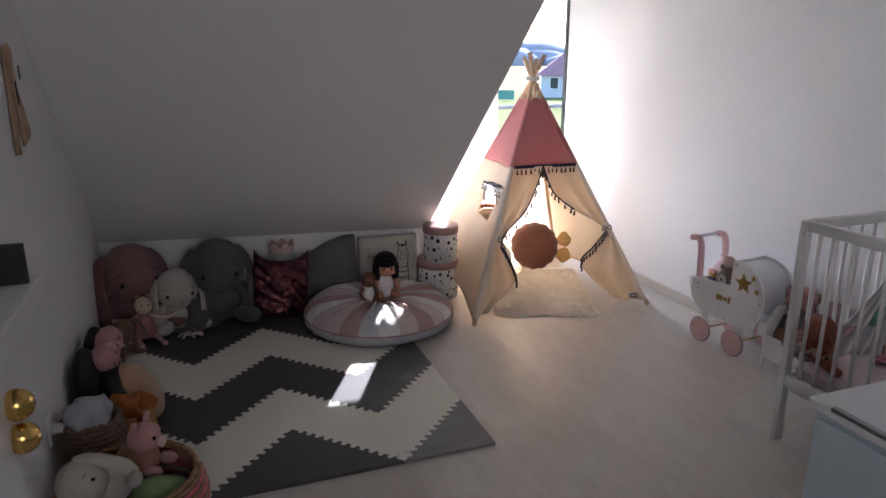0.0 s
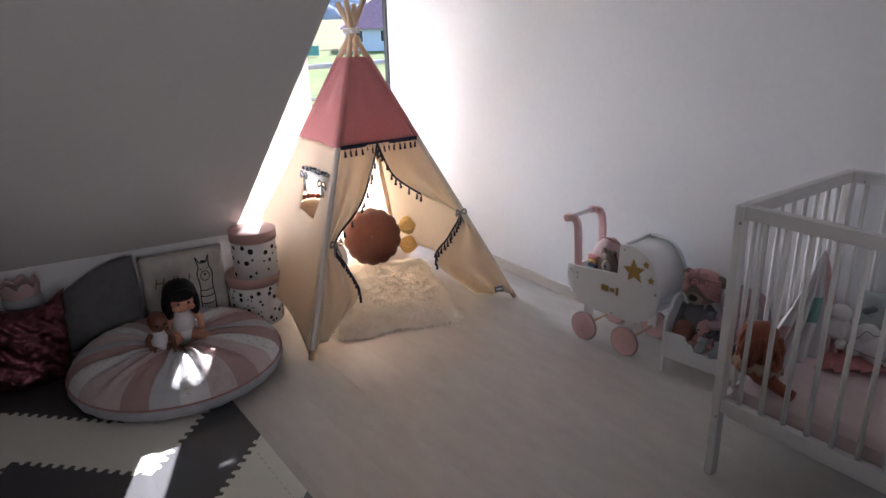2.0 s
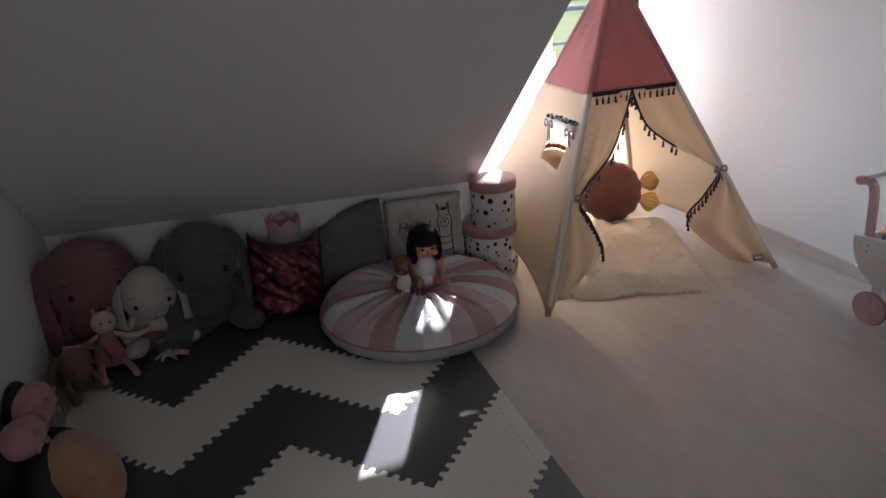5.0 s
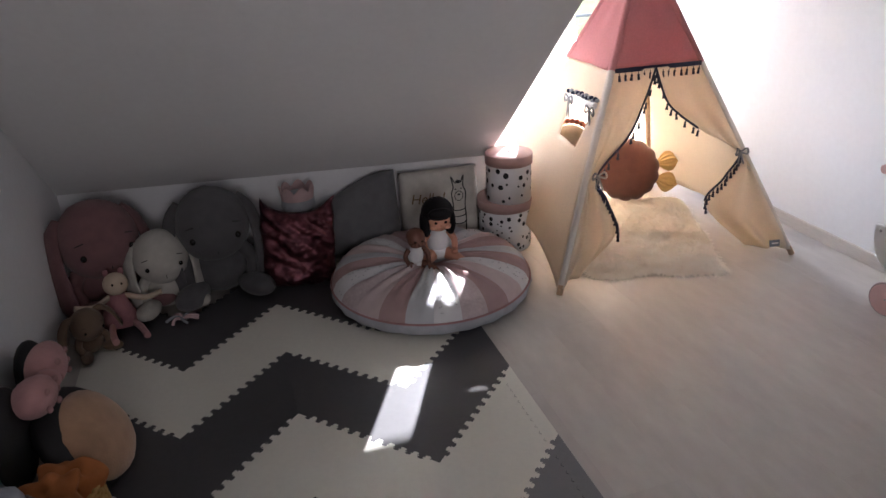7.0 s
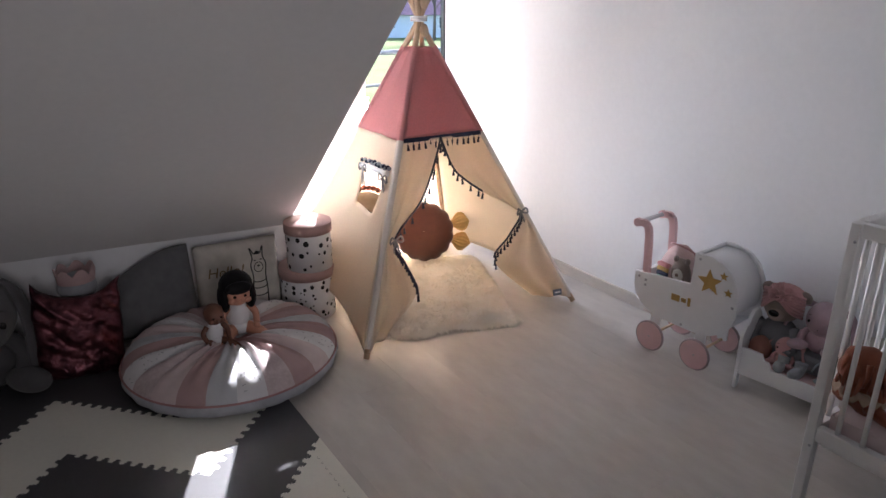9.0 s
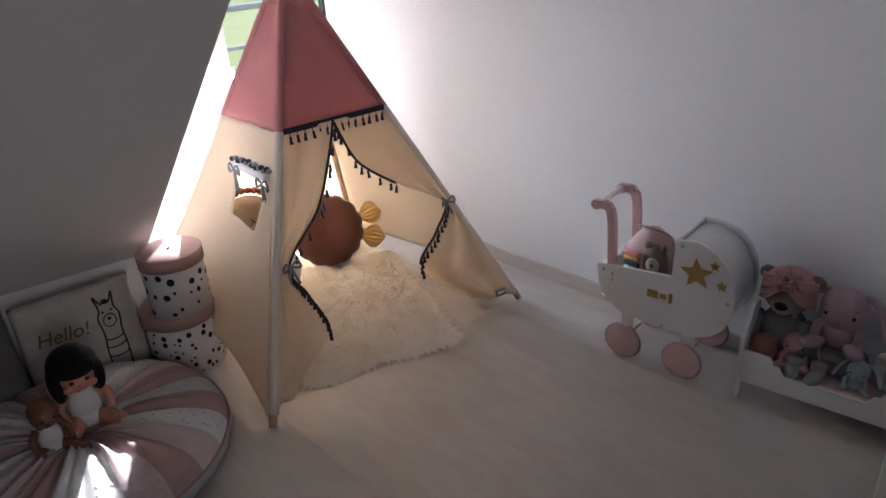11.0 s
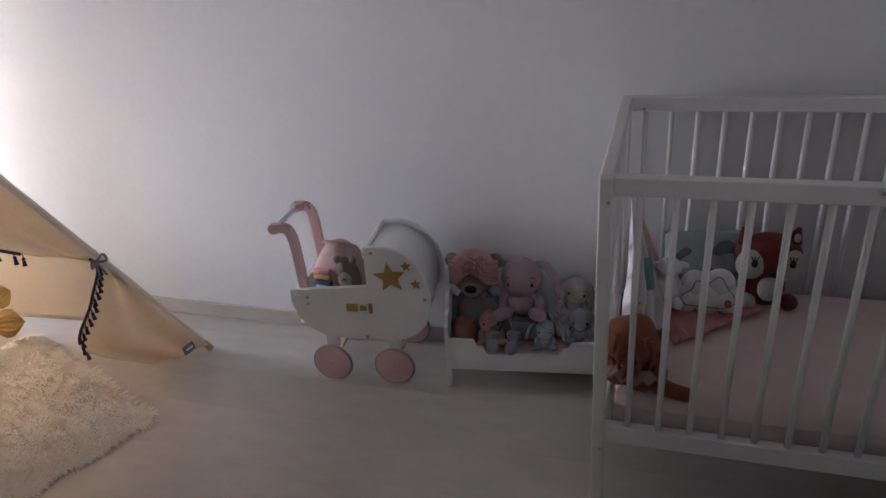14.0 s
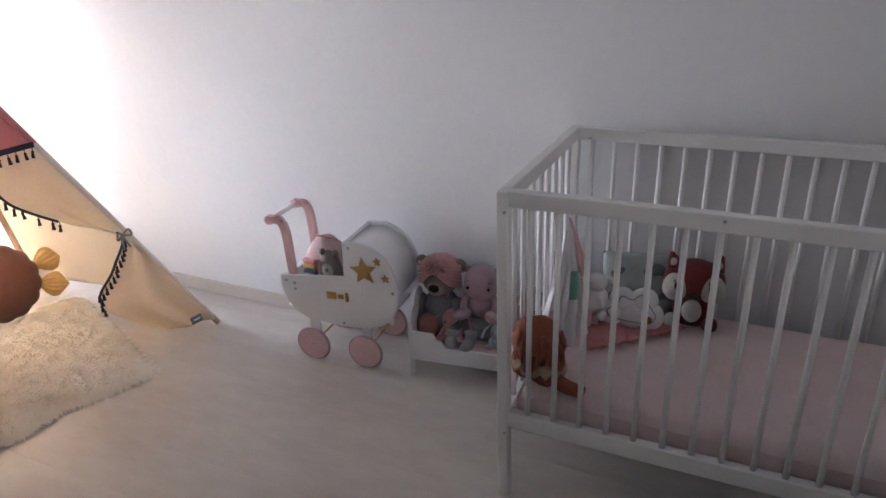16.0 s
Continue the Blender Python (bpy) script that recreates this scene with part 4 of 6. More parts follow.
rabbit("toy_hare", pose(-0.01, 3.56, 0.014, 0, 0, 40), 0.40, M_PLBROWN, M_PLBROWN, "small brown plush hare beside the side wall", ear=2, group=K)


def rag_doll(m, s):
    bm = B()
    lathe(bm, [(0.001, 0.16), (0.03, 0.16), (0.045, 0.12), (0.085, 0.03), (0.001, 0.03)], 24, mi=0)
    blob(bm, (0, -0.01, 0.205), (0.05, 0.042, 0.05), mi=1)
    for a in (-1, 1):
        tube(bm, spline([Vector((0.03 * a, 0, 0.15)), Vector((0.10 * a, -0.04, 0.13)), Vector((0.17 * a, -0.05, 0.145))], 8), 0.012, 8, mi=1)
        tube(bm, spline([Vector((0.03 * a, -0.02, 0.045)), Vector((0.055 * a, -0.11, 0.03)), Vector((0.06 * a, -0.20, 0.016))], 8), 0.014, 8, mi=2)
        blob(bm, (0.018 * a, -0.05, 0.212), (0.005, 0.004, 0.006), mi=3, sub=1)
        blob(bm, (0.03 * a, 0, 0.255), (0.012, 0.008, 0.016), mi=0, sub=2)
    bmesh.ops.scale(bm, vec=(s, s, s), verts=bm.verts)
    return solid("rag_doll", bm, [mat("dusty_rose_tulle", (0.36, 0.16, 0.17), 0.9, bump=0.6, bscale=160), M_BEIGE, M_PLROSE, M_EYE], m, "cloth doll in dusty rose dress sitting against the rabbits", "doll", K)


rag_doll(pose(0.075, 3.70, 0.014, -8, 6, 18), 0.90)
# small toy on the mat: pale twisted cords
bm = B()
rr = random.Random(4)
for i in range(7):
    a = i * 0.95
    tube(bm, spline([Vector((0, 0, 0.012)), Vector((0.03 * math.cos(a), 0.025 * math.sin(a), 0.024)), Vector((0.062 * math.cos(a + 0.3), 0.04 * math.sin(a + 0.3), 0.009))], 6), 0.006, 6, mi=i % 2)
solid("cord_toy", bm, [M_PALEP, M_PLLGREY], pose(0.30, 3.665, 0.016), "small pink and grey knotted cord toy on the mat", "toy")
# toy with a crown behind the sequin pillow
cr = thing("crown_toy", pose(0.82, 3.955, 0.014), "grey soft toy wearing a pink spotted crown behind a sequin pillow", "soft toy")
bm = B()
blob(bm, (0, 0, 0.14), (0.075, 0.06, 0.14))
part("body", bm, M_PLLGREY, cr)
bm = B()
blob(bm, (0, -0.01, 0.315), (0.072, 0.062, 0.06))
part("head", bm, M_PLLGREY, cr)
bm = B()
pts = []
for i in range(48):
    a = 2 * math.pi * i / 48
    pts.append(a)
g0 = [bm.verts.new((0.064 * math.cos(a), -0.01 + 0.056 * math.sin(a), 0.338)) for a in pts]
g1 = [bm.verts.new((0.070 * math.cos(a), -0.01 + 0.062 * math.sin(a), 0.37 + 0.03 * abs(math.sin(a * 3.5)))) for a in pts]
for i in range(48):
    bm.faces.new((g0[i], g0[(i + 1) % 48], g1[(i + 1) % 48], g1[i]))
thicken(part("crown", bm, M_GLIT, cr, "pink spotted crown"), 0.006)

# ---------- things along the side wall ----------
bow = thing("bow_cushion", pose(-0.015, 2.98, 0.0, 0, 0, 0), "tan velour cushion with black ends and a pink spotted bow", "cushion")
bm = B()
blob(bm, (0.115, -0.055, 0.110), (0.062, 0.165, 0.135), ry=-38, lump=0.01)
part("cushion", bm, M_TAN, bow, "tan velour front")
bm = B()
blob(bm, (-0.055, -0.13, 0.20), (0.05, 0.11, 0.15), lump=0.006)
blob(bm, (0.085, -0.055, 0.115), (0.055, 0.190, 0.155), ry=-38, lump=0.006)
blob(bm, (-0.05, 0.15, 0.19), (0.05, 0.085, 0.14), lump=0.006)
part("backing", bm, M_BLACK, bow, "black velour back")
for y, sg in ((-0.085, -1), (0.065, 1)):
    bm = B()
    blob(bm, (0.015, y, 0.285), (0.055, 0.085, 0.055), rx=14 * sg, lump=0.012)
    loop = part("loop", bm, M_PLROSE, bow, "pink velour bow loop")
    for a, b in ((0.5, 0.3), (-0.4, 0.5), (0.1, -0.4), (-0.6, -0.2), (0.65, -0.35)):
        p = Vector((0.7, a, b)).normalized()
        bm = B()
        blob(bm, (0.015 + 0.056 * p.x, y + 0.085 * p.y, 0.285 + 0.056 * p.z), (0.008, 0.011, 0.010), sub=2)
        part("spot", bm, M_MAUVE, loop)
bm = B()
blob(bm, (0.03, -0.01, 0.285), (0.035, 0.03, 0.032))
part("knot", bm, M_PLROSE, bow)


def basket(name, m, r, h, weave, label, lean=0.12, bands=()):
    ob = thing(name, m, label, "basket")
    n = 14
    for i in range(n):
        z0, z1 = h * i / n, h * (i + 1) / n
        ra = r * (0.86 + lean * math.sin(math.pi * (i + 0.5) / n))
        bm = B()
        tube(bm, [(ra * math.cos(a) + 0.0015 * math.sin(a * 30 + i * 3), ra * math.sin(a), (z0 + z1) / 2 + 0.0025 * math.sin(a * 24 + (i % 2) * math.pi)) for a in [k * math.pi / 48 for k in range(97)]], h / n * 0.56, 6)
        part("coil", bm, bands[i] if i < len(bands) and bands[i] else weave, ob)
    bm = B()
    lathe(bm, [(0.001, 0.004), (r * 0.84, 0.004)], 32)
    part("bottom", bm, weave, ob)
    return ob


basket("toy_basket", pose(0.125, 2.13, 0.001), 0.215, 0.215, M_WICKER, "round seagrass basket with hot pink woven bands filled with soft toys", 0.14,
       [M_WICKER, M_MAGENTA, M_PLWHITE, M_MAGENTA, M_PLWHITE, M_MAGENTA, M_PLWHITE, M_MAGENTA, M_WICKER, M_MAGENTA, M_WICKER, M_MAGENTA, M_WICKER, M_WICKER])
bm = B()
blob(bm, (0, 0, 0.10), (0.10, 0.085, 0.10), lump=0.02)
solid("green_blanket", bm, M_GREEN, pose(0.205, 2.10, 0.005), "folded green cloth inside a basket", "blanket")
rb = rabbit("toy_rabbit", pose(0.135, 2.085, 0.195, 0, -62, 6), 0.46, M_PLWHITE, M_PLROSE, "white plush rabbit with pink ears lying in a basket", ear=1)


def pig(m, s):
    ob = thing("toy_pig", m, "pink plush pig sitting in a basket", "soft toy")
    bm = B()
    blob(bm, (0, 0.02, 0.07), (0.085, 0.085, 0.085), lump=0.004)
    part("body", bm, mat("terracotta_plush", (0.40, 0.19, 0.14), 0.95, sheen=0.15, bump=0.6, bscale=320), ob, "terracotta body")
    bm = B()
    blob(bm, (0, -0.02, 0.175), (0.068, 0.064, 0.062))
    hd = part("head", bm, M_PLROSE, ob)
    bm = B()
    tube(bm, [(0, -0.075, 0.165), (0, -0.098, 0.163)], 0.022, 14)
    part("snout", bm, M_PALEP, hd)
    for a in (-1, 1):
        bm = B()
        blob(bm, (0.042 * a, -0.01, 0.235), (0.022, 0.012, 0.032), ry=25 * a, sub=2)
        part("ear", bm, M_PLROSE, hd)
        bm = B()
        blob(bm, (0.028 * a, -0.078, 0.192), (0.008, 0.006, 0.009), sub=2)
        part("eye", bm, M_EYE, hd)
        bm = B()
        blob(bm, (0.055 * a, -0.075, 0.06), (0.026, 0.04, 0.026), sub=2)
        part("leg", bm, M_PLROSE, ob)
    return ob


pg = pig(pose(0.155, 2.235, 0.135, 0, 0, 62), 1)
pg.scale = (0.8, 0.8, 0.8)
bm = B()
blob(bm, (0, 0, 0.0), (0.078, 0.078, 0.07), lump=0.035, freq=22)
solid("muslin_cloth", bm, M_GCLOTH, pose(-0.01, 2.47, 0.255), "crumpled white muslin in a tall brown tub", "cloth")
basket("fabric_basket", pose(-0.01, 2.47, 0.015), 0.10, 0.24, M_PLBROWN, "tall brown fabric tub holding white muslin", 0.10)
basket("mustard_basket", pose(0.085, 2.62, 0.015), 0.09, 0.17, M_MUSTARD, "mustard fabric tub holding an orange blanket", 0.10)
bm = B()
blob(bm, (0, 0, 0), (0.085, 0.085, 0.055), sub=5, lump=0.05, freq=24)
solid("orange_blanket", bm, M_ORANGE, pose(0.085, 2.62, 0.175), "crumpled burnt orange blanket in a mustard tub", "blanket")
# wooden wall ornament
orn = thing("wall_ornament", pose(LX + 0.004, 2.72, 1.1), "birch plywood cut-out wall ornament with dark edges", "wall decoration")
for (y0, z0), (y1, z1), w in (((-0.10, 0.02), (-0.08, 0.34), 0.032), ((0.02, 0.04), (-0.03, 0.33), 0.030), ((0.10, 0.06), (-0.01, 0.22), 0.024)):
    bm = B()
    tube(bm, [(0, y0, z0), (0, (y0 + y1) / 2 + 0.004, (z0 + z1) / 2), (0, y1, z1)], w, 16, r1=w * 0.75)
    for v in bm.verts:
        v.co.x = 0.006 if v.co.x > 0 else 0.0
    part("board", bm, M_PLY, orn)
bm = B()
blob(bm, (0.008, -0.05, 0.32), (0.005, 0.05, 0.04))
part("board", bm, M_PLY, orn)
for i, (y, z, l) in enumerate(((-0.05, 0.22, 0.05), (-0.045, 0.19, 0.04), (0.03, 0.27, 0.045))):
    bm = B()
    box(bm, 0.013, 0.016, y - 0.004, y + 0.004, z - l / 2, z + l / 2)
    part("bar", bm, M_BLACK, orn, "dark burnt line")
# power socket low on the side wall, with a plug in it
sock = thing("wall_socket", pose(LX + 0.001, 2.43, 0.25), "white wall socket with a pale plug in it", "socket")
bm = B()
box(bm, 0, 0.010, -0.042, 0.042, -0.042, 0.042, bev=0.003)
part("plate", bm, M_PVC, sock)
bm = B()
tube(bm, [(0.010, 0, 0), (0.013, 0, 0)], 0.024, 24)
part("insert", bm, M_PVC, sock)
bm = B()
tube(bm, [(0.012, 0, 0), (0.034, 0, 0), (0.046, 0, -0.012)], 0.019, 16, r1=0.012)
plug = part("plug", bm, M_CARD, sock)
bm = B()
tube(bm, spline([Vector((0.044, 0, -0.010)), Vector((0.050, 0.004, -0.09)), Vector((0.030, 0.02, -0.17)), Vector((0.020, 0.06, -0.244))], 14), 0.0032, 6)
part("cable", bm, M_CARD, plug)
# shelf on the side wall
sh = thing("wall_shelf", pose(LX, 1.55, 0.0), "white wall shelf with a deep front edge", "shelf")
bm = B()
box(bm, 0, 0.115, -0.65, 0.50, 0.868, 0.885, bev=0.003)
part("board", bm, M_WHITE, sh)
bm = B()
box(bm, 0.1155, 0.130, -0.65, 0.50, 0.835, 0.885, bev=0.003)
part("front_edge", bm, M_WHITE, sh)
bm = B()
for q in ((-0.05, -0.03, -0.09, 0.06, 0.0, 0.012), (-0.05, -0.03, -0.09, 0.06, 0.085, 0.10), (-0.05, -0.03, 0.045, 0.06, 0.012, 0.085), (-0.05, -0.03, -0.09, -0.075, 0.012, 0.085), (-0.03, 0.03, 0.045, 0.06, 0.0, 0.10)):
    box(bm, *q)
solid("black_holder", bm, M_BLACK, pose(-0.045, 1.92, 0.886), "matt black open holder on the wall shelf", "ornament")
cab = thing("side_cabinet", pose(LX, 1.1, 0), "narrow white cabinet with brass knobs below the shelf", "cabinet")
bm = B()
box(bm, 0, 0.10, -0.55, 0.60, 0.0, 0.78, bev=0.004)
part("body", bm, M_WHITE, cab)
for z in (0.62, 0.70):
    bm = B()
    blob(bm, (0.115, 0.585, z), (0.036, 0.034, 0.036), sub=3)
    part("knob", bm, M_BRASS, cab, "polished brass knob")

# ---------- doll pram ----------
M_RIM = mat("grey_pink_rim", (0.42, 0.33, 0.335), 0.6)
pram = thing("doll_pram", pose(2.926, 2.661, 0, 0, 0, 5.5), "white wooden doll pram with pink wheels, pink handle and gold stars", "doll pram")
YZ = lambda x: Matrix(((0, 0, 1, x), (1, 0, 0, 0), (0, 1, 0, 0), (0, 0, 0, 1)))    # outline (y, z) thickened along x


def pram_outline():
    c = [(0.23, 0.318), (-0.03, 0.336), (-0.03, 0.470)]
    arc = [(-0.10, 0.474), (-0.15, 0.455), (-0.19, 0.42), (-0.215, 0.37), (-0.225, 0.32), (-0.222, 0.26), (-0.205, 0.21), (-0.175, 0.175), (-0.13, 0.152), (-0.06, 0.142), (0.06, 0.146), (0.14, 0.156), (0.185, 0.18), (0.215, 0.22), (0.23, 0.27)]
    return c + arc


for x in (-0.115, 0.086):
    bm = B()
    prism(bm, pram_outline(), 0.013, YZ(x))
    bmesh.ops.bevel(bm, geom=bm.edges[:], offset=0.0025, segments=2, affect='EDGES')
    part("side_panel", bm, M_WHITE, pram)
bm = B()
hood = [(-0.035, 0.452), (-0.10, 0.455), (-0.145, 0.437), (-0.176, 0.405), (-0.198, 0.365), (-0.208, 0.32), (-0.205, 0.26)]
sheet(bm, lambda u, v: Vector((-0.105 + 0.194 * u, *spline([Vector((*p, 0)) for p in hood], 24)[round(v * 24)].xy)), 2, 24)
thicken(part("hood", bm, M_WHITE, pram), 0.006)
bm = B()
sheet(bm, lambda u, v: Vector((-0.103 + 0.190 * u, 0.215 - 0.40 * v, 0.165 + 0.03 * (2 * v - 1) ** 2)), 2, 12)
thicken(part("floor_board", bm, M_WHITE, pram), 0.006)
bm = B()
box(bm, -0.103, 0.087, 0.205, 0.215, 0.20, 0.31)
part("end_board", bm, M_WHITE, pram)
for z, y in ((0.462, -0.036), (0.30, 0.222)):
    bm = B()
    tube(bm, [(-0.105, y, z), (0.089, y, z)], 0.008, 10)
    part("rod", bm, M_WHITE, pram)
for x in (-0.10, 0.072):
    bm = B()
    cur = spline([Vector((x, 0.180, 0.27)), Vector((x, 0.186, 0.40)), Vector((x, 0.192, 0.488)), Vector((x, 0.210, 0.522)), Vector((x, 0.248, 0.520))], 20)
    for i, p in enumerate(cur[:-1]):
        q = cur[i + 1]
        d = (q - p).normalized()
        nn = Vector((0, -d.z, d.y)) * 0.014
        vsq = [bm.verts.new(w + Vector((dx, 0, 0))) for dx in (-0.009, 0.009) for w in (p - nn, p + nn, q + nn, q - nn)]
        for f in ((0, 1, 2, 3), (7, 6, 5, 4), (1, 5, 6, 2), (0, 3, 7, 4)):
            bm.faces.new([vsq[k] for k in f])
    bmesh.ops.remove_doubles(bm, verts=bm.verts, dist=0.0025)
    bmesh.ops.holes_fill(bm, edges=bm.edges[:], sides=8)
    tube(bm, [(x - 0.0095, 0.248, 0.520), (x + 0.009, 0.248, 0.520)], 0.017, 20)
    h = part("handle_arm", bm, M_PINKP, pram, "pink curved arm")
bm = B()
tube(bm, [(-0.098, 0.245, 0.521), (0.070, 0.245, 0.521)], 0.0095, 12)
part("handle_bar", bm, M_WHITE, pram)
for y in (0.115, -0.092):
    for x in (-0.130, 0.098):
        bm = B()
        tube(bm, [(x - 0.007, y, 0.062), (x + 0.007, y, 0.062)], 0.060, 40)
        w = part("wheel", bm, M_PINKP, pram, "pink wooden wheel")
        bm = B()
        rr_ = 0.0615
        tube(bm, [(x, y + rr_ * math.cos(a), 0.062 + rr_ * math.sin(a)) for a in [k * math.pi / 20 for k in range(41)]], 0.0055, 8)
        part("tyre", bm, M_RIM, w, "grey rim")
        bm = B()
        blob(bm, (x - 0.008, y, 0.062), (0.003, 0.004, 0.004), sub=1)
        part("axle_cap", bm, M_STEEL, w)
    bm = B()
    tube(bm, [(-0.122, y, 0.062), (0.094, y, 0.062)], 0.006, 8)
    part("axle", bm, M_POLE, pram)
    for x in (-0.10, 0.076):
        bm = B()
        box(bm, x - 0.006, x + 0.006, y - 0.02, y + 0.02, 0.06, 0.165)
        part("axle_mount", bm, M_WHITE, pram)


def star(bm, y, z, r, x):
    pts = [((r if k % 2 == 0 else r * 0.45) * math.sin(k * math.pi / 5 + 0.1), (r if k % 2 == 0 else r * 0.45) * math.cos(k * math.pi / 5 + 0.1)) for k in range(10)]
    prism(bm, [(y + a, z + b) for a, b in pts], 0.003, YZ(x))


for y, z, r in ((-0.105, 0.372, 0.052), (-0.158, 0.412, 0.017), (-0.184, 0.352, 0.017)):
    bm = B()
    star(bm, y, z, r, -0.1185)
    part("star", bm, M_GOLD, pram, "gold star")
bm = B()
for y, w, h in ((0.028, 0.036, 0.026), (-0.008, 0.020, 0.016), (-0.032, 0.011, 0.034)):
    box(bm, -0.1185, -0.115, y - w / 2, y + w / 2, 0.262 - h / 2, 0.262 + h / 2)
part("plaque", bm, M_GOLD, pram, "gold lettering bars")
for y, z in ((0.205, 0.300), (0.172, 0.292), (0.172, 0.270), (-0.055, 0.452), (-0.207, 0.30), (-0.01, 0.157)):
    bm = B()
    blob(bm, (-0.1165, y, z), (0.003, 0.006, 0.006), sub=2)
    part("screw", bm, M_STEEL, pram)
bag = thing("drawstring_bag", pose(2.900, 2.742, 0.178, 0, 0, -86), "pink drawstring bag printed with a rainbow and a bear", "bag")
bm = B()
blob(bm, (0, 0, 0.135), (0.085, 0.06, 0.135), lump=0.012, freq=14)
part("pouch", bm, M_GLIT, bag)
for i, m in enumerate((M_CORAL, M_MUSTARD, M_NAVY, mat("aqua_print", (0.35, 0.6, 0.55), 0.8))):
    bm = B()
    z = 0.185 - 0.02 * i
    tube(bm, spline([Vector((-0.086, -0.012, z - 0.024)), Vector((-0.062, -0.050, z)), Vector((-0.012, -0.063, z + 0.002))], 10), 0.0098, 8)
    part("rainbow_band", bm, m, bag)
bm = B()
blob(bm, (0.032, -0.042, 0.150), (0.046, 0.026, 0.082))
for a in (-1, 1):
    blob(bm, (0.035 + 0.026 * a, -0.048, 0.225), (0.012, 0.01, 0.014), sub=2)
bear_print = part("bear_print", bm, M_PLBEAR, bag, "brown printed bear")
bm = B()
blob(bm, (0.035, -0.068, 0.165), (0.024, 0.006, 0.028), sub=2)
mask_print = part("muzzle", bm, M_PLWHITE, bear_print)
bm = B()
blob(bm, (0.035, -0.075, 0.168), (0.008, 0.003, 0.008), sub=2)
part("nose", bm, M_PLBEAR, bear_print)
bm = B()
tube(bm, spline([Vector((-0.05, 0, 0.262)), Vector((0.0, -0.02, 0.272)), Vector((0.06, -0.01, 0.255)), Vector((0.085, -0.03, 0.235))], 12), 0.004, 6)
part("cord", bm, M_MAUVE, bag)
bm = B()
box(bm, -0.06, 0.06, -0.05, 0.05, 0, 0.03, bev=0.01)
solid("pram_mattress", bm, M_PALEP, pose(2.905, 2.72, 0.168, 0, 0, 5.5), "small pink pad inside the doll pram", "mattress")

# ---------- doll bed ----------
BEDM = pose(2.951, 2.170, 0, 0, 0, 7.3)
bed = thing("doll_bed", BEDM, "white wooden doll bed with shaped head and foot boards", "doll bed")
BX0, BX1 = -0.105, 0.072
for y, top in ((0.220, 0.300), (-0.232, 0.300)):
    prof = [(BX0, 0.0), (BX0 + 0.022, 0.0), (BX0 + 0.026, 0.05), (BX1 - 0.026, 0.05), (BX1 - 0.022, 0), (BX1, 0), (BX1, 0.215), (BX1 - 0.010, 0.228), (BX1 - 0.018, 0.247), (BX1 - 0.040, 0.256), (BX1 - 0.050, 0.280), (0.0, top), (-0.033, top), (BX0 + 0.050, 0.280), (BX0 + 0.040, 0.256), (BX0 + 0.018, 0.247), (BX0 + 0.010, 0.228), (BX0, 0.215)]
    bm = B()
    prism(bm, prof, 0.012, Matrix(((1, 0, 0, 0), (0, 0, 1, y), (0, 1, 0, 0), (0, 0, 0, 1))))
    part("end_board", bm, M_WHITE, bed)
for x in (BX0 + 0.004, BX1 - 0.014):
    rail = [(-0.220, 0.064), (0.220, 0.064), (0.220, 0.172), (0.145, 0.170), (0.135, 0.148), (0.118, 0.145), (0.105, 0.122), (-0.11, 0.122), (-0.125, 0.145), (-0.14, 0.148), (-0.15, 0.170), (-0.220, 0.172)]
    bm = B()
    prism(bm, rail, 0.010, YZ(x))
    part("side_rail", bm, M_WHITE, bed)
bm = B()
box(bm, BX0 + 0.014, BX1 - 0.014, -0.220, 0.220, 0.055, 0.065)
part("base", bm, M_WHITE, bed)
bm = B()
box(bm, -0.085, 0.055, -0.212, 0.212, 0.066, 0.118, bev=0.012)
solid("doll_mattress", bm, M_PALEP, BEDM, "thin pink pad in the doll bed", "mattress")

M_KNIT = mat("grey_knit", (0.21, 0.21, 0.225), 0.95, bump=0.8, bscale=220)
bear = thing("toy_bear", pose(2.960, 2.322, 0.117, 0, 0, -84), "brown plush bear wearing a pink turban with a rosette", "soft toy")
bm = B()
blob(bm, (0, 0.0, 0.09), (0.078, 0.062, 0.095), lump=0.004)
part("body", bm, M_KNIT, bear, "grey jumper")
bm = B()
blob(bm, (0, -0.01, 0.235), (0.074, 0.064, 0.066))
hd = part("head", bm, M_PLBEAR, bear)
for a in (-1, 1):
    bm = B()
    blob(bm, (0.074 * a, 0.005, 0.288), (0.028, 0.014, 0.028), sub=2)
    part("ear", bm, M_PLBEAR, hd)
    bm = B()
    tube(bm, spline([Vector((0.06 * a, -0.01, 0.15)), Vector((0.085 * a, -0.04, 0.10)), Vector((0.07 * a, -0.07, 0.06))], 6), 0.022, 8)
    part("arm", bm, M_KNIT, bear)
bm = B()
blob(bm, (0, -0.062, 0.215), (0.036, 0.026, 0.030))
part("muzzle", bm, mat("taupe_plush", (0.33, 0.26, 0.215), 0.95, bump=0.5, bscale=260), hd)
bm = B()
blob(bm, (0, -0.086, 0.224), (0.022, 0.010, 0.015), sub=2)
part("nose", bm, M_EYE, hd)
bm = B()
blob(bm, (0, 0.002, 0.276), (0.080, 0.066, 0.050))
tur = part("turban", bm, M_PLROSE, bear, "pink gathered turban")
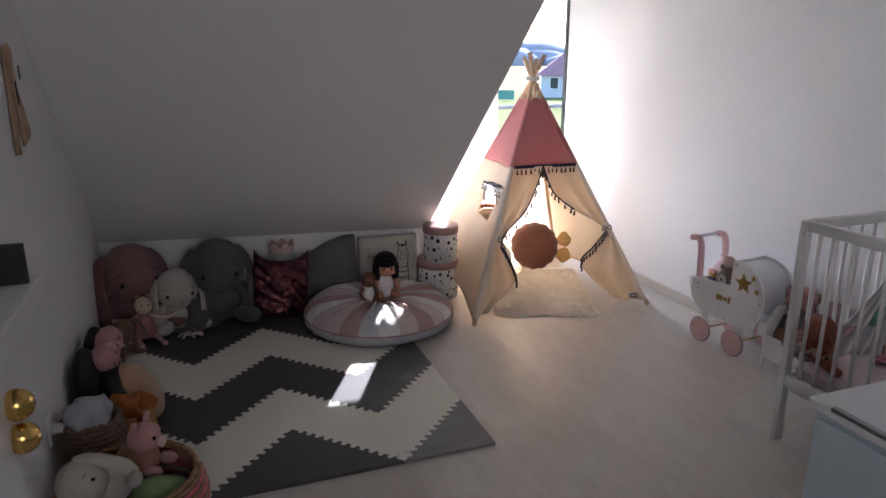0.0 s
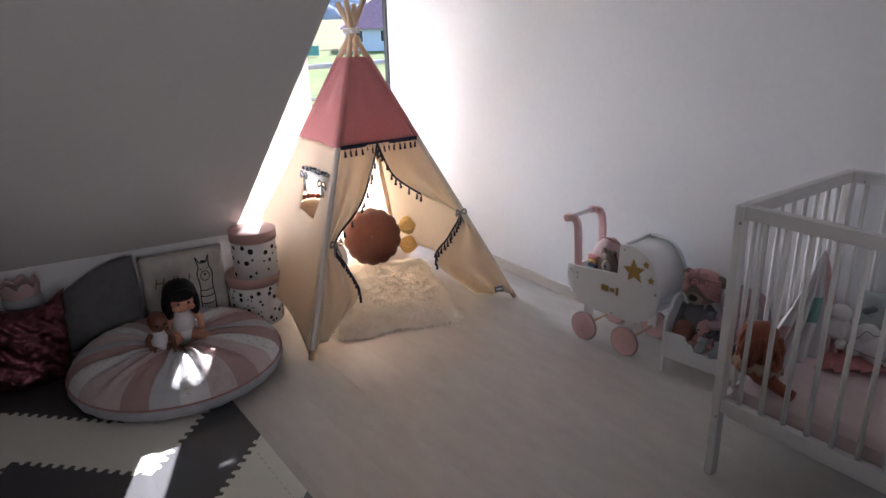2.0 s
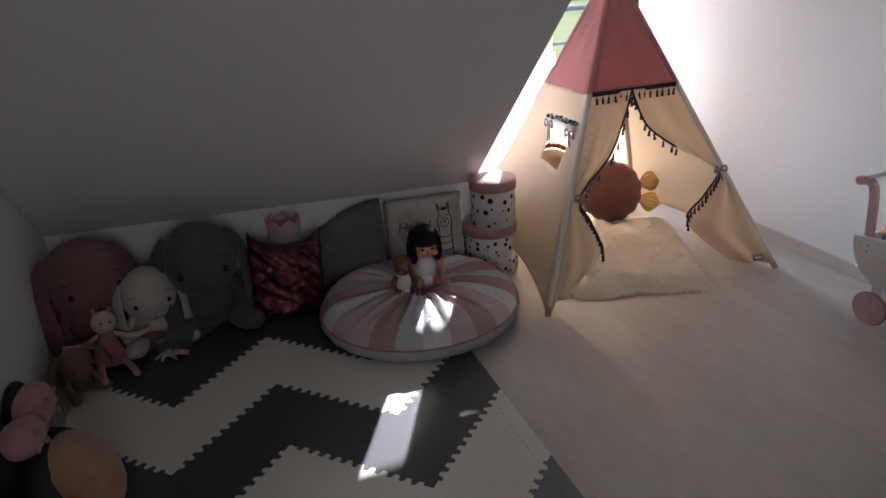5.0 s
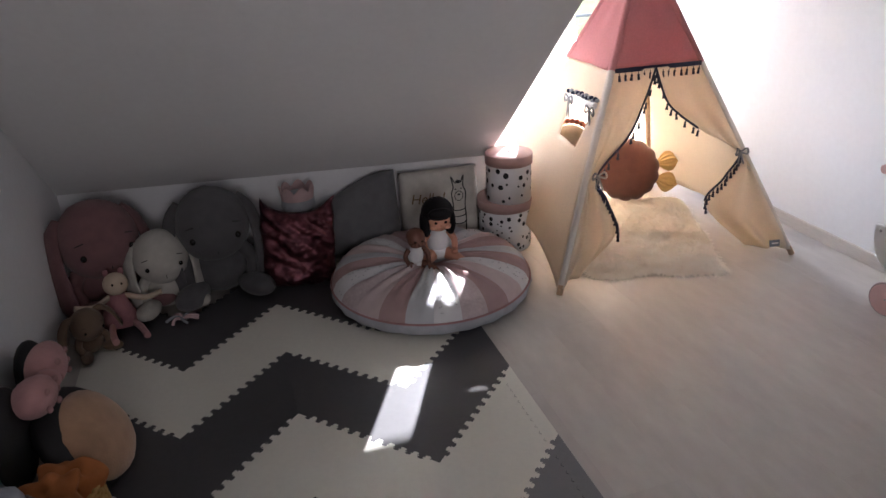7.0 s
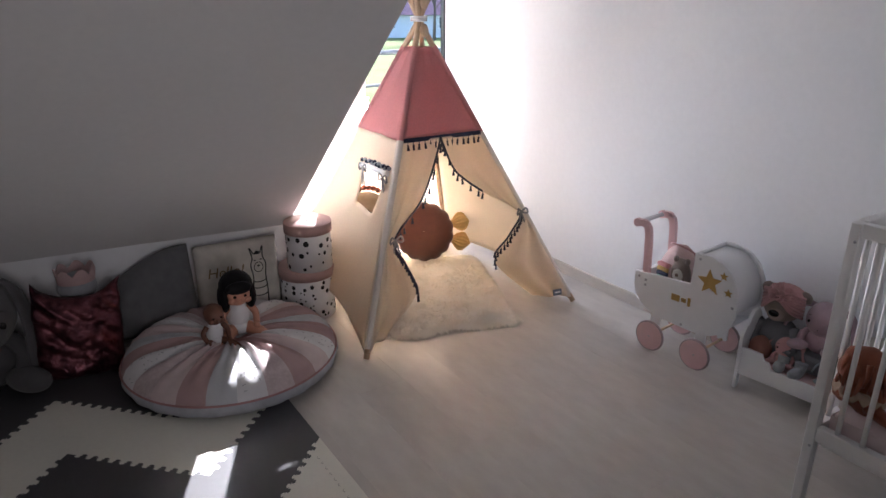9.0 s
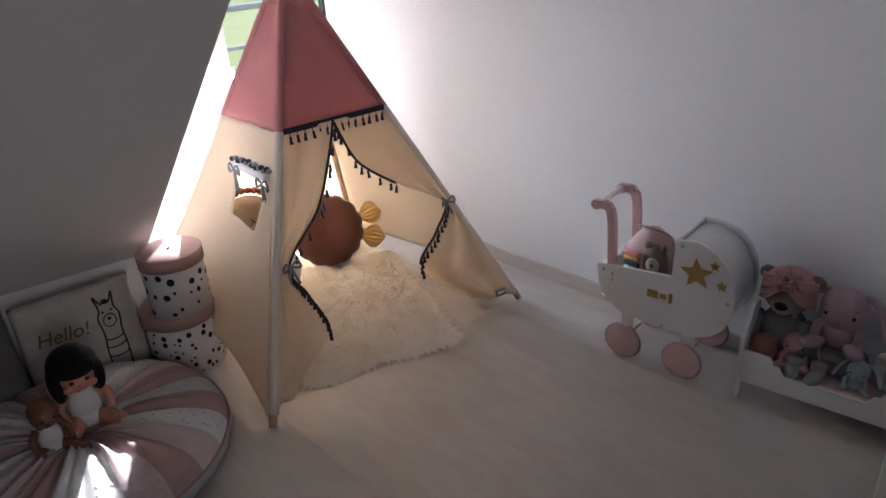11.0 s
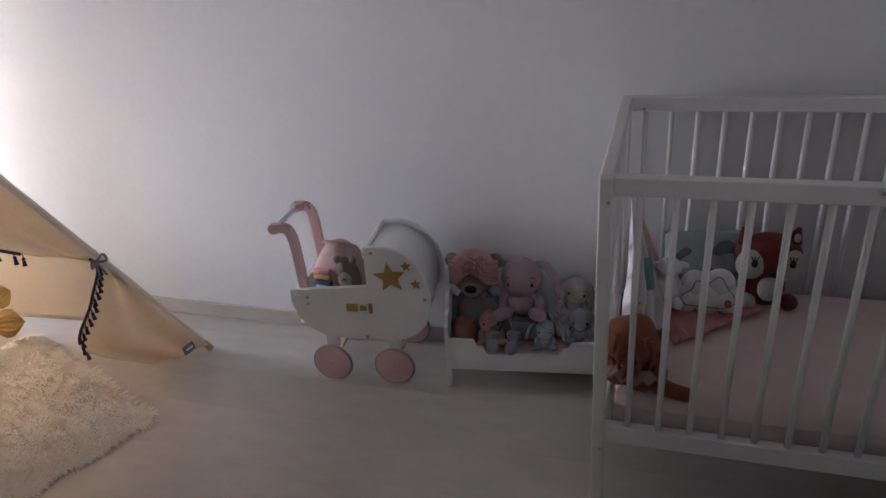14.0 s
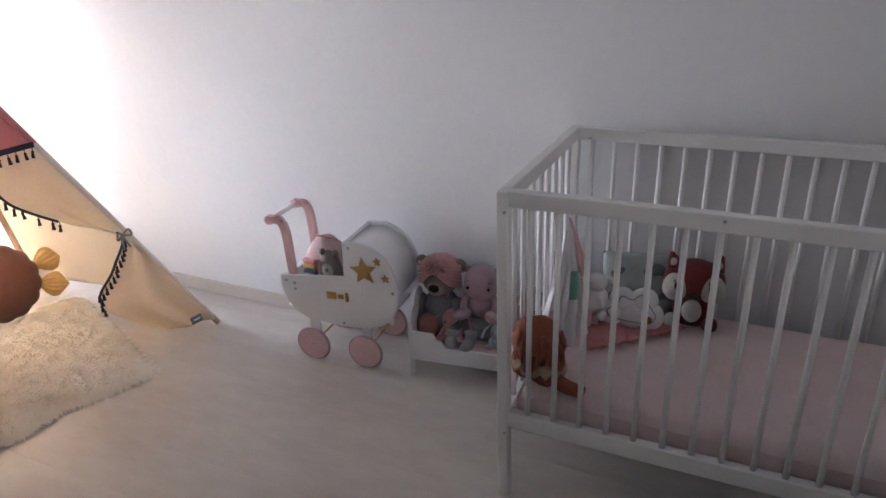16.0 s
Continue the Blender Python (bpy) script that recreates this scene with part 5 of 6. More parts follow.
for k in range(7):
    bm = B()
    tube(bm, spline([Vector((-0.082, -0.012, 0.208 + 0.014 * k)), Vector((-0.052, -0.062 + 0.003 * k, 0.238 + 0.011 * k)), Vector((0, -0.078 + 0.004 * k, 0.286 + 0.004 * k)), Vector((0.052, -0.062 + 0.003 * k, 0.238 + 0.011 * k)), Vector((0.082, -0.012, 0.208 + 0.014 * k))], 14), 0.0068, 6)
    part("fold", bm, M_PLROSE, tur)
bm = B()
rr = random.Random(2)
for k in range(46):
    d = Vector((rr.uniform(-1, 1), rr.uniform(-0.9, 0.2), rr.uniform(-0.6, 1))).normalized()
    s = d.cross(Vector((rr.uniform(-1, 1), 0.3, rr.uniform(-1, 1)))).normalized() * 0.009
    c = Vector((0.004, -0.066, 0.308))
    tube(bm, spline([c, c + d * 0.034 + s, c + d * 0.046, c + d * 0.034 - s, c + d * 0.01], 8), 0.0030, 5)
part("rosette", bm, M_PLROSE, tur, "fringed pink rosette")
bear.scale = (0.90, 0.90, 0.90)

D = "soft toys in the doll bed"
rabbit("toy_rabbit", pose(2.962, 2.176, 0.196, -12, 0, -84), 0.415, M_PLLILAC, M_PALEP, "lilac plush rabbit with long ears sitting in the doll bed", ear=2, group=D)
rabbit("toy_rabbit", pose(2.905, 2.262, 0.116, -20, 0, -78), 0.25, M_PLROSE, M_PALEP, "small pink plush rabbit in the doll bed", ear=2, group=D)
rabbit("toy_rabbit", pose(3.000, 2.022, 0.190, -16, 8, -88), 0.27, M_PLWHITE, M_PLWHITE, "small white plush rabbit in the doll bed", ear=1, group=D)
rabbit("toy_rabbit", pose(2.940, 1.992, 0.135, -18, 0, -86), 0.23, M_PLLGREY, M_PLLGREY, "small grey plush rabbit at the foot of the doll bed", ear=1, group=D)
rabbit("toy_rabbit", pose(2.912, 2.095, 0.114, -20, 0, -84), 0.20, M_PLBLUE, M_PLBLUE, "tiny blue-grey plush rabbit in the doll bed", ear=2, group=D)
# added prop for the lilac rabbit, whose height is set to fit the camera's view
bm = B()
box(bm, -0.045, 0.045, -0.08, 0.08, 0, 0.080, bev=0.022)
solid("doll_pillow", bm, M_KNIT, pose(2.965, 2.17, 0.119), "grey knitted doll pillow added under a rabbit", "pillow")
# added prop for the white rabbit, also raised to fit the camera's view
bm = B()
box(bm, -0.035, 0.030, -0.05, 0.05, 0, 0.072, bev=0.018)
solid("doll_pillow", bm, M_WCLOTH, pose(3.005, 2.03, 0.119, 0, 0, 7), "plump white doll pillow added under a rabbit at the bed's foot", "pillow")
bm = B()
for x, y, a in ((0.0, 0.016, 24), (0.004, -0.046, -12)):
    blob(bm, (x - 0.014, y, 0.022), (0.036, 0.020, 0.021), rz=a, lump=0.003, freq=30)
    tube(bm, [(x + 0.006, y, 0.026), (x + 0.012, y, 0.056)], 0.019, 12, r1=0.022)
solid("grey_bootee", bm, M_PLLGREY, pose(2.885, 2.235, 0.112), "pair of pale grey knitted bootees beside the bed rail", "bootees")
bm = B()
blob(bm, (0, 0, 0.045), (0.05, 0.04, 0.05), lump=0.008)
solid("red_cushion", bm, mat("brick_plush", (0.33, 0.15, 0.11), 0.95, bump=0.5), pose(2.895, 2.345, 0.116), "small rust red soft ball in the doll bed", "soft toy")

# ---------- cot ----------
CX0, CX1, CY0, CY1, CT = 2.402, 3.045, 0.655, 1.905, 0.867
cot = thing("baby_cot", pose(0, 0, 0), "white painted wooden baby cot with slatted sides", "cot")
for x in (CX0, CX1 - 0.032):
    for y in (CY0, CY1 - 0.028):
        bm = B()
        box(bm, x, x + 0.032, y, y + 0.028, 0, CT - 0.002, bev=0.003)
        part("leg", bm, M_COT, cot)
for x in (CX0 + 0.003, CX1 - 0.029):
    for z0, z1 in ((CT - 0.038, CT), (0.228, 0.273)):
        bm = B()
        box(bm, x, x + 0.026, CY0 + 0.028, CY1 - 0.028, z0, z1, bev=0.003)
        part("side_rail", bm, M_COT, cot)
    n = 17
    for i in range(n):
        y = CY1 - (0.077 if x < 2.7 else 0.067) - 0.0655 * i
        bm = B()
        tube(bm, [(x + 0.013, y, 0.268), (x + 0.013, y, CT - 0.032)], 0.0070, 10)
        part("slat", bm, M_COT, cot)
for y in (CY0 + 0.001, CY1 - 0.027):
    for z0, z1 in ((CT - 0.038, CT), (0.228, 0.273)):
        bm = B()
        box(bm, CX0 + 0.032, CX1 - 0.032, y, y + 0.026, z0, z1, bev=0.003)
        part("end_rail", bm, M_COT, cot)
    for i in range(8):
        x = CX0 + 0.032 + (CX1 - CX0 - 0.064) * (i + 0.8) / 8.6
        bm = B()
        tube(bm, [(x, y + 0.013, 0.268), (x, y + 0.013, CT - 0.032)], 0.0070, 10)
        part("slat", bm, M_COT, cot)
bm = B()
box(bm, CX0 + 0.03, CX1 - 0.03, CY0 + 0.035, CY1 - 0.035, 0.205, 0.234)
part("base", bm, M_COT, cot)
for p in ((CX0 + 0.001, 1.43, CT - 0.012), (CX1 - 0.030, CY1 - 0.062, CT - 0.030), (CX0 - 0.001, CY1 - 0.02, CT - 0.05), (CX0 - 0.001, CY1 - 0.02, 0.21)):
    bm = B()
    blob(bm, p, (0.004, 0.004, 0.004), sub=2)
    part("bolt", bm, M_STEEL, cot)
mt = thing("cot_mattress", pose(0, 0, 0.234), "mattress in a pink fitted sheet inside the cot", "mattress")
bm = B()
sheet(bm, lambda u, v: Vector((CX0 + 0.036 + (CX1 - CX0 - 0.072) * u, CY0 + 0.042 + (CY1 - CY0 - 0.084) * v,
      (0.100 - 0.03 * max(0, 1 - min(u, 1 - u) / 0.05) ** 2 - 0.03 * max(0, 1 - min(v, 1 - v) / 0.03) ** 2 + 0.003 * noise.noise(Vector((u * 7, v * 12, 0)))))), 40, 60)
part("sheet_top", bm, M_SHEET, mt)
bm = B()
for (x0, y0, x1, y1) in ((0, 0, 1, 0), (1, 0, 1, 1), (1, 1, 0, 1), (0, 1, 0, 0)):
    q = lambda u, v: (CX0 + 0.036 + (CX1 - CX0 - 0.072) * u, CY0 + 0.042 + (CY1 - CY0 - 0.084) * v)

    def skirt(u, v, a=(x0, y0), b=(x1, y1)):
        px, py = q(a[0] + (b[0] - a[0]) * u, a[1] + (b[1] - a[1]) * u)
        w = 0.0035 * math.sin(u * 60) * v
        return Vector((px + w, py + w, 0.072 * (1 - v) + 0.002))
    sheet(bm, skirt, 60, 6)
part("sheet_side", bm, M_SHEET, mt)


def fox(m):
    ob = thing("toy_fox", m, "dark red plush fox with white cheeks in the cot", "soft toy")
    bm = B()
    blob(bm, (0, 0.01, 0.06), (0.07, 0.055, 0.075))
    part("body", bm, M_PLRED, ob)
    bm = B()
    blob(bm, (0, 0, 0.180), (0.112, 0.075, 0.084))
    hd = part("head", bm, M_PLRED, ob)
    bm = B()
    blob(bm, (0, -0.05, 0.075), (0.036, 0.03, 0.045))
    part("belly", bm, M_PLWHITE, ob)
    for a in (-1, 1):
        bm = B()
        blob(bm, (0.062 * a, -0.042, 0.165), (0.050, 0.040, 0.056), ry=-18 * a)
        part("cheek", bm, M_PLWHITE, hd, "white cheek")
        bm = B()
        blob(bm, (0.060 * a, -0.080, 0.178), (0.011, 0.008, 0.014), sub=2)
        for k in (-1, 0, 1):
            tube(bm, [(0.060 * a + 0.006 * k, -0.082, 0.190), (0.060 * a + 0.012 * k, -0.082, 0.204)], 0.0018, 5)
        part("eye", bm, M_EYE, hd)
        bm = B()
        tube(bm, [(0.074 * a, 0, 0.235), (0.090 * a, -0.005, 0.285)], 0.032, 12, r1=0.006)
        e = part("ear", bm, M_PLRED, hd)
        bm = B()
        blob(bm, (0.080 * a, -0.026, 0.254), (0.012, 0.007, 0.016), sub=2)
        part("inner_ear", bm, M_PLWHITE, e)
        bm = B()
        blob(bm, (0.068 * a, -0.055, 0.03), (0.03, 0.04, 0.028), sub=2)
        part("foot", bm, M_PLWHITE if a < 0 else M_PLRED, ob)
    bm = B()
    blob(bm, (0, -0.088, 0.150), (0.014, 0.010, 0.010), sub=2)
    part("nose", bm, M_EYE, hd)
    return ob


fx = fox(pose(2.925, 1.505, 0.330, -6, 0, -84))
fx.scale = (0.76, 0.76, 0.76)
lion = thing("toy_lion", pose(2.482, 1.822, 0.330, 0, 0, -100), "ginger plush toy with a ruffled collar in the cot corner", "soft toy")
bm = B()
blob(bm, (0, 0.004, 0.045), (0.062, 0.042, 0.046), lump=0.016, freq=22)
part("body", bm, M_PLORANGE, lion)
bm = B()
blob(bm, (-0.006, 0.0, 0.115), (0.056, 0.042, 0.058), lump=0.014, freq=24)
part("head", bm, M_PLORANGE, lion)
bm = B()
for k in range(26):
    a = 0.24 * k
    c = Vector((0.046 * math.cos(a), 0.034 * math.sin(a), 0.118 + 0.03 * math.sin(a * 5)))
    tube(bm, spline([c, c * 1.0 + Vector((0.012 * math.cos(a), 0.010 * math.sin(a), -0.03)), c + Vector((0.006 * math.cos(a * 2), 0.008 * math.sin(a), -0.062))], 6), 0.008, 6, r1=0.003)
tagged(part("mane", bm, M_PLORANGE, lion, "shaggy ginger strands"), kind="stuff")
lion.scale = (1.12, 1.12, 1.10)


def collar(u, v):
    a = 2 * math.pi * u
    r = 0.046 + 0.020 * v
    return Vector((r * math.cos(a), 0.76 * r * math.sin(a), 0.070 - 0.020 * v + 0.007 * math.sin(a * 15) * v))


bm = B()
sheet(bm, collar, 120, 4)
thicken(part("ruffle", bm, mat("tan_frill", (0.50, 0.36, 0.26), 0.95, bump=0.4), lion, "tan ruffled collar"), 0.003)
bm = B()
tube(bm, spline([Vector((0.03, -0.005, 0.030)), Vector((0.075, -0.012, 0.024)), Vector((0.115, -0.008, 0.018))], 8), 0.019, 10, r1=0.014)
part("leg", bm, M_PLORANGE, lion)


def drape(name, m, fn, nu, nv, material, label, category, th=0.004):
    bm = B()
    sheet(bm, fn, nu, nv)
    ob = solid(name, bm, material, m, label, category)
    thicken(ob, th)
    return ob


APEX = Vector((2.865, 1.858, 0.640))


def hung(p0, p1, amp, waves, bulge):
    """A cloth gathered at the apex and spread out below between two points."""
    def fn(u, v):
        foot = p0.lerp(p1, u)
        p = APEX.lerp(foot, v)
        p.z -= 0.10 * v * (1 - v) * (1 - u) * 0.4
        f = amp * math.sin(u * waves + 3 * v) * v ** 0.7 + 0.012 * noise.noise(Vector((u * 5, v * 6, 2))) * v
        p += Vector((-0.6, -0.8, 0.25)) * (f + bulge * v * (1 - v))
        p.y = min(p.y, 1.868)
        p.x += 0.012 * (u - 0.5) * (1 - v)
        return p
    return fn


blanket = hung(Vector((2.478, 1.862, 0.345)), Vector((2.735, 1.77, 0.345)), 0.022, 24, 0.05)
coral_fall = hung(Vector((2.745, 1.775, 0.345)), Vector((2.82, 1.74, 0.345)), 0.014, 17, 0.06)
M_SWAD = mat("white_muslin", (0.80, 0.79, 0.80), 0.9, col2=(0.70, 0.68, 0.69), scale=8, big=9, bump=0.3, bscale=300)
mus = drape("muslin_blanket", Matrix(), blanket, 60, 40, M_SWAD, "white muslin blanket with a mint print draped in the cot corner", "blanket")
bm = B()
sheet(bm, lambda u, v: blanket(0.60 + 0.22 * u, 0.42 + 0.22 * v) + Vector((-0.006, -0.008, 0.003)), 10, 10)
part("print", bm, M_MINT, mus, "mint green printed patch")
bm = B()
sheet(bm, lambda u, v: blanket(0.10 + 0.30 * u, 0.62 + 0.14 * v) + Vector((-0.006, -0.008, 0.003)), 12, 8)
part("print", bm, M_PALEP, mus, "pale pink printed patch")


def ruffle(u, v):
    p = Vector((2.640, 1.735, 0)).lerp(Vector((2.865, 1.50, 0)), u)
    q = Vector((2.86, 1.80, 0)).lerp(Vector((2.92, 1.62, 0)), u)
    c = p.lerp(q, v)
    edge = (1 - v) ** 3
    w = math.sin(u * 46 + 2 * math.sin(u * 11)) * edge
    return Vector((c.x - 0.008 * w, c.y - 0.010 * w, 0.342 + 0.012 * (1 + w) * edge + 0.02 * v * (1 - u) + 0.006 * noise.noise(Vector((u * 6, v * 5, 3)))))


cor = drape("coral_blanket", Matrix(), ruffle, 90, 16, M_CORAL, "coral pink blanket with a ruffled edge on the mattress", "blanket")
bm = B()
sheet(bm, coral_fall, 40, 30)
thicken(part("fall", bm, M_PALEP, cor, "pale pink lining"), 0.004)
cl = thing("cloud_pillow", pose(2.815, 1.655, 0.352, -22, 0, -84), "white cloud-shaped pillow with stitched outline in the cot", "pillow")
bm = B()
for x, z, r in ((-0.075, 0.05, 0.055), (0.0, 0.055, 0.065), (0.075, 0.05, 0.055), (-0.04, 0.10, 0.055), (0.045, 0.105, 0.058)):
    blob(bm, (x, 0, z), (r, 0.035, r), lump=0.004)
part("pillow", bm, M_WCLOTH, cl)
cl.scale = (0.70, 0.70, 0.70)
bm = B()
tube(bm, spline([Vector((x, -0.038, z)) for x, z in ((-0.08, 0.03), (-0.095, 0.06), (-0.06, 0.085), (-0.04, 0.12), (0.0, 0.11), (0.04, 0.135), (0.07, 0.09), (0.095, 0.05), (0.06, 0.02), (-0.08, 0.03))], 40), 0.002, 5)
part("outline", bm, M_GREYT, cl, "grey stitched outline")
bm = B()
blob(bm, (0.07, -0.034, 0.035), (0.014, 0.006, 0.016), sub=2)
part("beak", bm, M_ORANGE, cl, "orange patch")
sage = thing("sage_pillow", pose(2.925, 1.655, 0.335, -14, 0, -78), "sage grey cot pillow printed with darker clouds", "pillow")
part("cover", pillow_mesh(0.215, 0.185, 0.08, 21.0), mat("sage_cotton", (0.40, 0.44, 0.43), 0.95, bump=0.5, bscale=260), sage)
M_SLATE = mat("slate_print", (0.17, 0.20, 0.20), 0.95, bump=0.3)
for x, z, w in ((-0.055, 0.125, 0.020), (0.045, 0.135, 0.026), (0.0, 0.075, 0.018), (0.070, 0.060, 0.020), (-0.07, 0.055, 0.016)):
    bm = B()
    for dx, dz, k in ((-0.8, 0, 0.7), (0, 0.35, 1.0), (0.85, 0.05, 0.65)):
        blob(bm, (x + dx * w, -0.036 + 1.6 * (x * x + (z - 0.09) ** 2), z + dz * w), (k * w, 0.006, k * w * 0.75), sub=2)
    part("cloud_print", bm, M_SLATE, sage)
lamb = thing("white_lamb", pose(2.81, 1.765, 0.375, 0, 0, -80), "white plush lamb with a round head on the blanket", "soft toy")
bm = B()
blob(bm, (0, 0, 0.055), (0.052, 0.045, 0.060), lump=0.012, freq=30)
part("body", bm, M_WCLOTH, lamb)
bm = B()
blob(bm, (0.012, -0.012, 0.130), (0.038, 0.036, 0.034), lump=0.006, freq=40)
hd = part("head", bm, M_WCLOTH, lamb)
for a in (-1, 1):
    bm = B()
    blob(bm, (0.012 + 0.042 * a, -0.006, 0.136), (0.020, 0.010, 0.011), ry=22 * a, sub=2)
    part("ear", bm, M_WCLOTH, hd)
    bm = B()
    blob(bm, (0.034 * a, -0.050, 0.022), (0.018, 0.030, 0.017), sub=2)
    part("leg", bm, M_WCLOTH, lamb)
lamb.scale = (0.82, 0.82, 0.82)

# ---------- low chest beside the cot ----------
ch = thing("changing_chest", pose(1.45, 0.99, 0), "pale blue chest with a white top near the cot", "chest")
bm = B()
box(bm, 0.012, 0.50, -1.05, -0.012, 0.0, 0.775, bev=0.004)
# one even pale blue on the body and drawer fronts
M_PALEB = mat("pale_blue_chest", (0.56, 0.66, 0.72), 0.4, var=0.03, bump=0.03)
part("body", bm, M_PALEB, ch)
bm = B()
box(bm, 0.0, 0.52, -1.07, 0.0, 0.777, 0.80, bev=0.004)
part("top", bm, M_WHITE, ch, "pale worktop")
bm = B()
box(bm, 0.0, 0.012, -0.24, -0.05, 0.794, 0.802)
part("edge_clip", bm, M_STEEL, ch, "metal strip on the edge")
for z0, z1 in ((0.03, 0.27), (0.275, 0.515), (0.52, 0.765)):
    bm = B()
    box(bm, 0.0, 0.011, -0.52, -0.02, z0, z1, bev=0.002)
    part("drawer_front", bm, M_PALEB, ch)

# ---------- outside ----------
bm = B()
box(bm, -600, 600, 6.9, 1200, -3.2, -3.0)
solid("ground", bm, M_GRASS, Matrix(), "green meadow running to the horizon", "ground", kind="structure")
bm = B()
box(bm, -1.0, 6.0, WY + 0.26, 6.6, -0.30, -0.06)
solid("balcony_floor", bm, M_CONC, Matrix(), "grey concrete balcony slab outside the window", "balcony", kind="structure")
# unseen overhang added out of view to trim the sun patch on the mat
bm = B()
box(bm, -1.0, 7.0, WY + 0.255, 5.5, 2.04, 2.20)
solid("eave", bm, M_CONC, Matrix(), "unseen grey overhang added above the balcony to cut off the sun", "eave", kind="structure")
rl = thing("balcony_railing", pose(0, 6.45, 0), "grey metal balcony railing with horizontal bars", "railing")
for z in (0.93, 0.66, 0.40, 0.14):
    bm = B()
    tube(bm, [(1.0, 0, z), (6.0, 0, z)], 0.022 if z > 0.9 else 0.014, 8)
    part("rail_bar", bm, M_CONC, rl)
for x in (1.3, 2.6, 3.25, 4.6, 5.9):
    bm = B()
    box(bm, x - 0.02, x + 0.02, -0.02, 0.02, -0.06, 0.93)
    part("post", bm, M_CONC, rl)
gc = thing("garden_chair", pose(2.75, 5.9, -0.06, 0, 0, 20), "dark grey garden chair on the balcony", "chair")
bm = B()
box(bm, -0.25, 0.25, -0.25, 0.25, 0.40, 0.44, bev=0.01)
part("seat", bm, M_GPILLOW, gc)
bm = B()
box(bm, -0.25, 0.25, 0.22, 0.26, 0.44, 0.86, bev=0.01)
part("backrest", bm, M_GPILLOW, gc)
for x in (-0.23, 0.23):
    for y in (-0.23, 0.23):
        bm = B()
        tube(bm, [(x, y, 0), (x, y, 0.41)], 0.015, 8)
        part("leg", bm, M_GPILLOW, gc)


def house(m, w, d, h, label):
    ob = thing("house", m, label, "house")
    bm = B()
    box(bm, -w / 2, w / 2, -d / 2, d / 2, 0, h)
    part("wall", bm, M_RENDER, ob)
    bm = B()
    o = 0.6
    v = [bm.verts.new(p) for p in ((-w / 2 - o, -d / 2 - o, h), (w / 2 + o, -d / 2 - o, h), (w / 2 + o, d / 2 + o, h), (-w / 2 - o, d / 2 + o, h), (-w / 4, 0, h + d * 0.36), (w / 4, 0, h + d * 0.36))]
    for f in ((0, 1, 5, 4), (1, 2, 5), (2, 3, 4, 5), (3, 0, 4), (3, 2, 1, 0)):
        bm.faces.new([v[i] for i in f])
    part("roof", bm, M_ROOF, ob, "muted red hipped roof")
    for i in range(5):
        x = -w / 2 + w * (i + 0.5) / 5
        bm = B()
        box(bm, x - 0.5, x + 0.5, -d / 2 - 0.06, -d / 2 + 0.02, 0.9, 2.2)
        wd = part("window", bm, M_PVC, ob)
        bm = B()
        box(bm, x - 0.42, x + 0.42, -d / 2 - 0.09, -d / 2 - 0.065, 0.98, 2.12)
        part("pane", bm, M_GLASSD, wd)
    return ob


house(pose(45.7, 69.7, -3.0, 0, 0, -28), 14, 9, 2.35, "pale blue bungalow with muted red roof across the meadow")
house(pose(-5, 150, -3.0, 0, 0, 10), 16, 10, 3.0, "distant pale house beyond the field")
fn_ = thing("garden_fence", pose(30, 66, -3.0, 0, 0, -30), "teal mesh garden fence across the meadow", "fence")
for i in range(12):
    bm = B()
    box(bm, -27.5 + 2.5 * i, -25.1 + 2.5 * i, -0.02, 0.02, 0.1, 1.05)
    part("mesh_panel", bm, M_TEAL, fn_)
    bm = B()
    tube(bm, [(-27.5 + 2.5 * i, 0.06, 0), (-27.5 + 2.5 * i, 0.06, 1.7)], 0.03, 6)
    part("post", bm, M_CONC, fn_)
# field colour lightened for the outdoor haze too
M_DRY = mat("dry_grass", (0.27, 0.24, 0.17), 1.0, col2=(0.20, 0.19, 0.12), scale=0.6, big=0.06, bump=0.3)
M_DRY.node_tree.nodes["Principled BSDF"].inputs["Specular IOR Level"].default_value = 0.0
bm = B()
box(bm, -300, 300, 74, 320, -2.99, -2.95)
solid("field", bm, M_DRY, Matrix(), "pale dry grass field behind the garden fence", "field", kind="structure")
bm = B()
for i in range(160):
    a = rnd.uniform(-0.1, 1.2)
    r = rnd.uniform(330, 430)
    blob(bm, (r * math.sin(a), r * math.cos(a), rnd.uniform(-2, 3)), (rnd.uniform(10, 24), rnd.uniform(8, 14), rnd.uniform(5, 10)), sub=2, lump=2.0, freq=0.15)
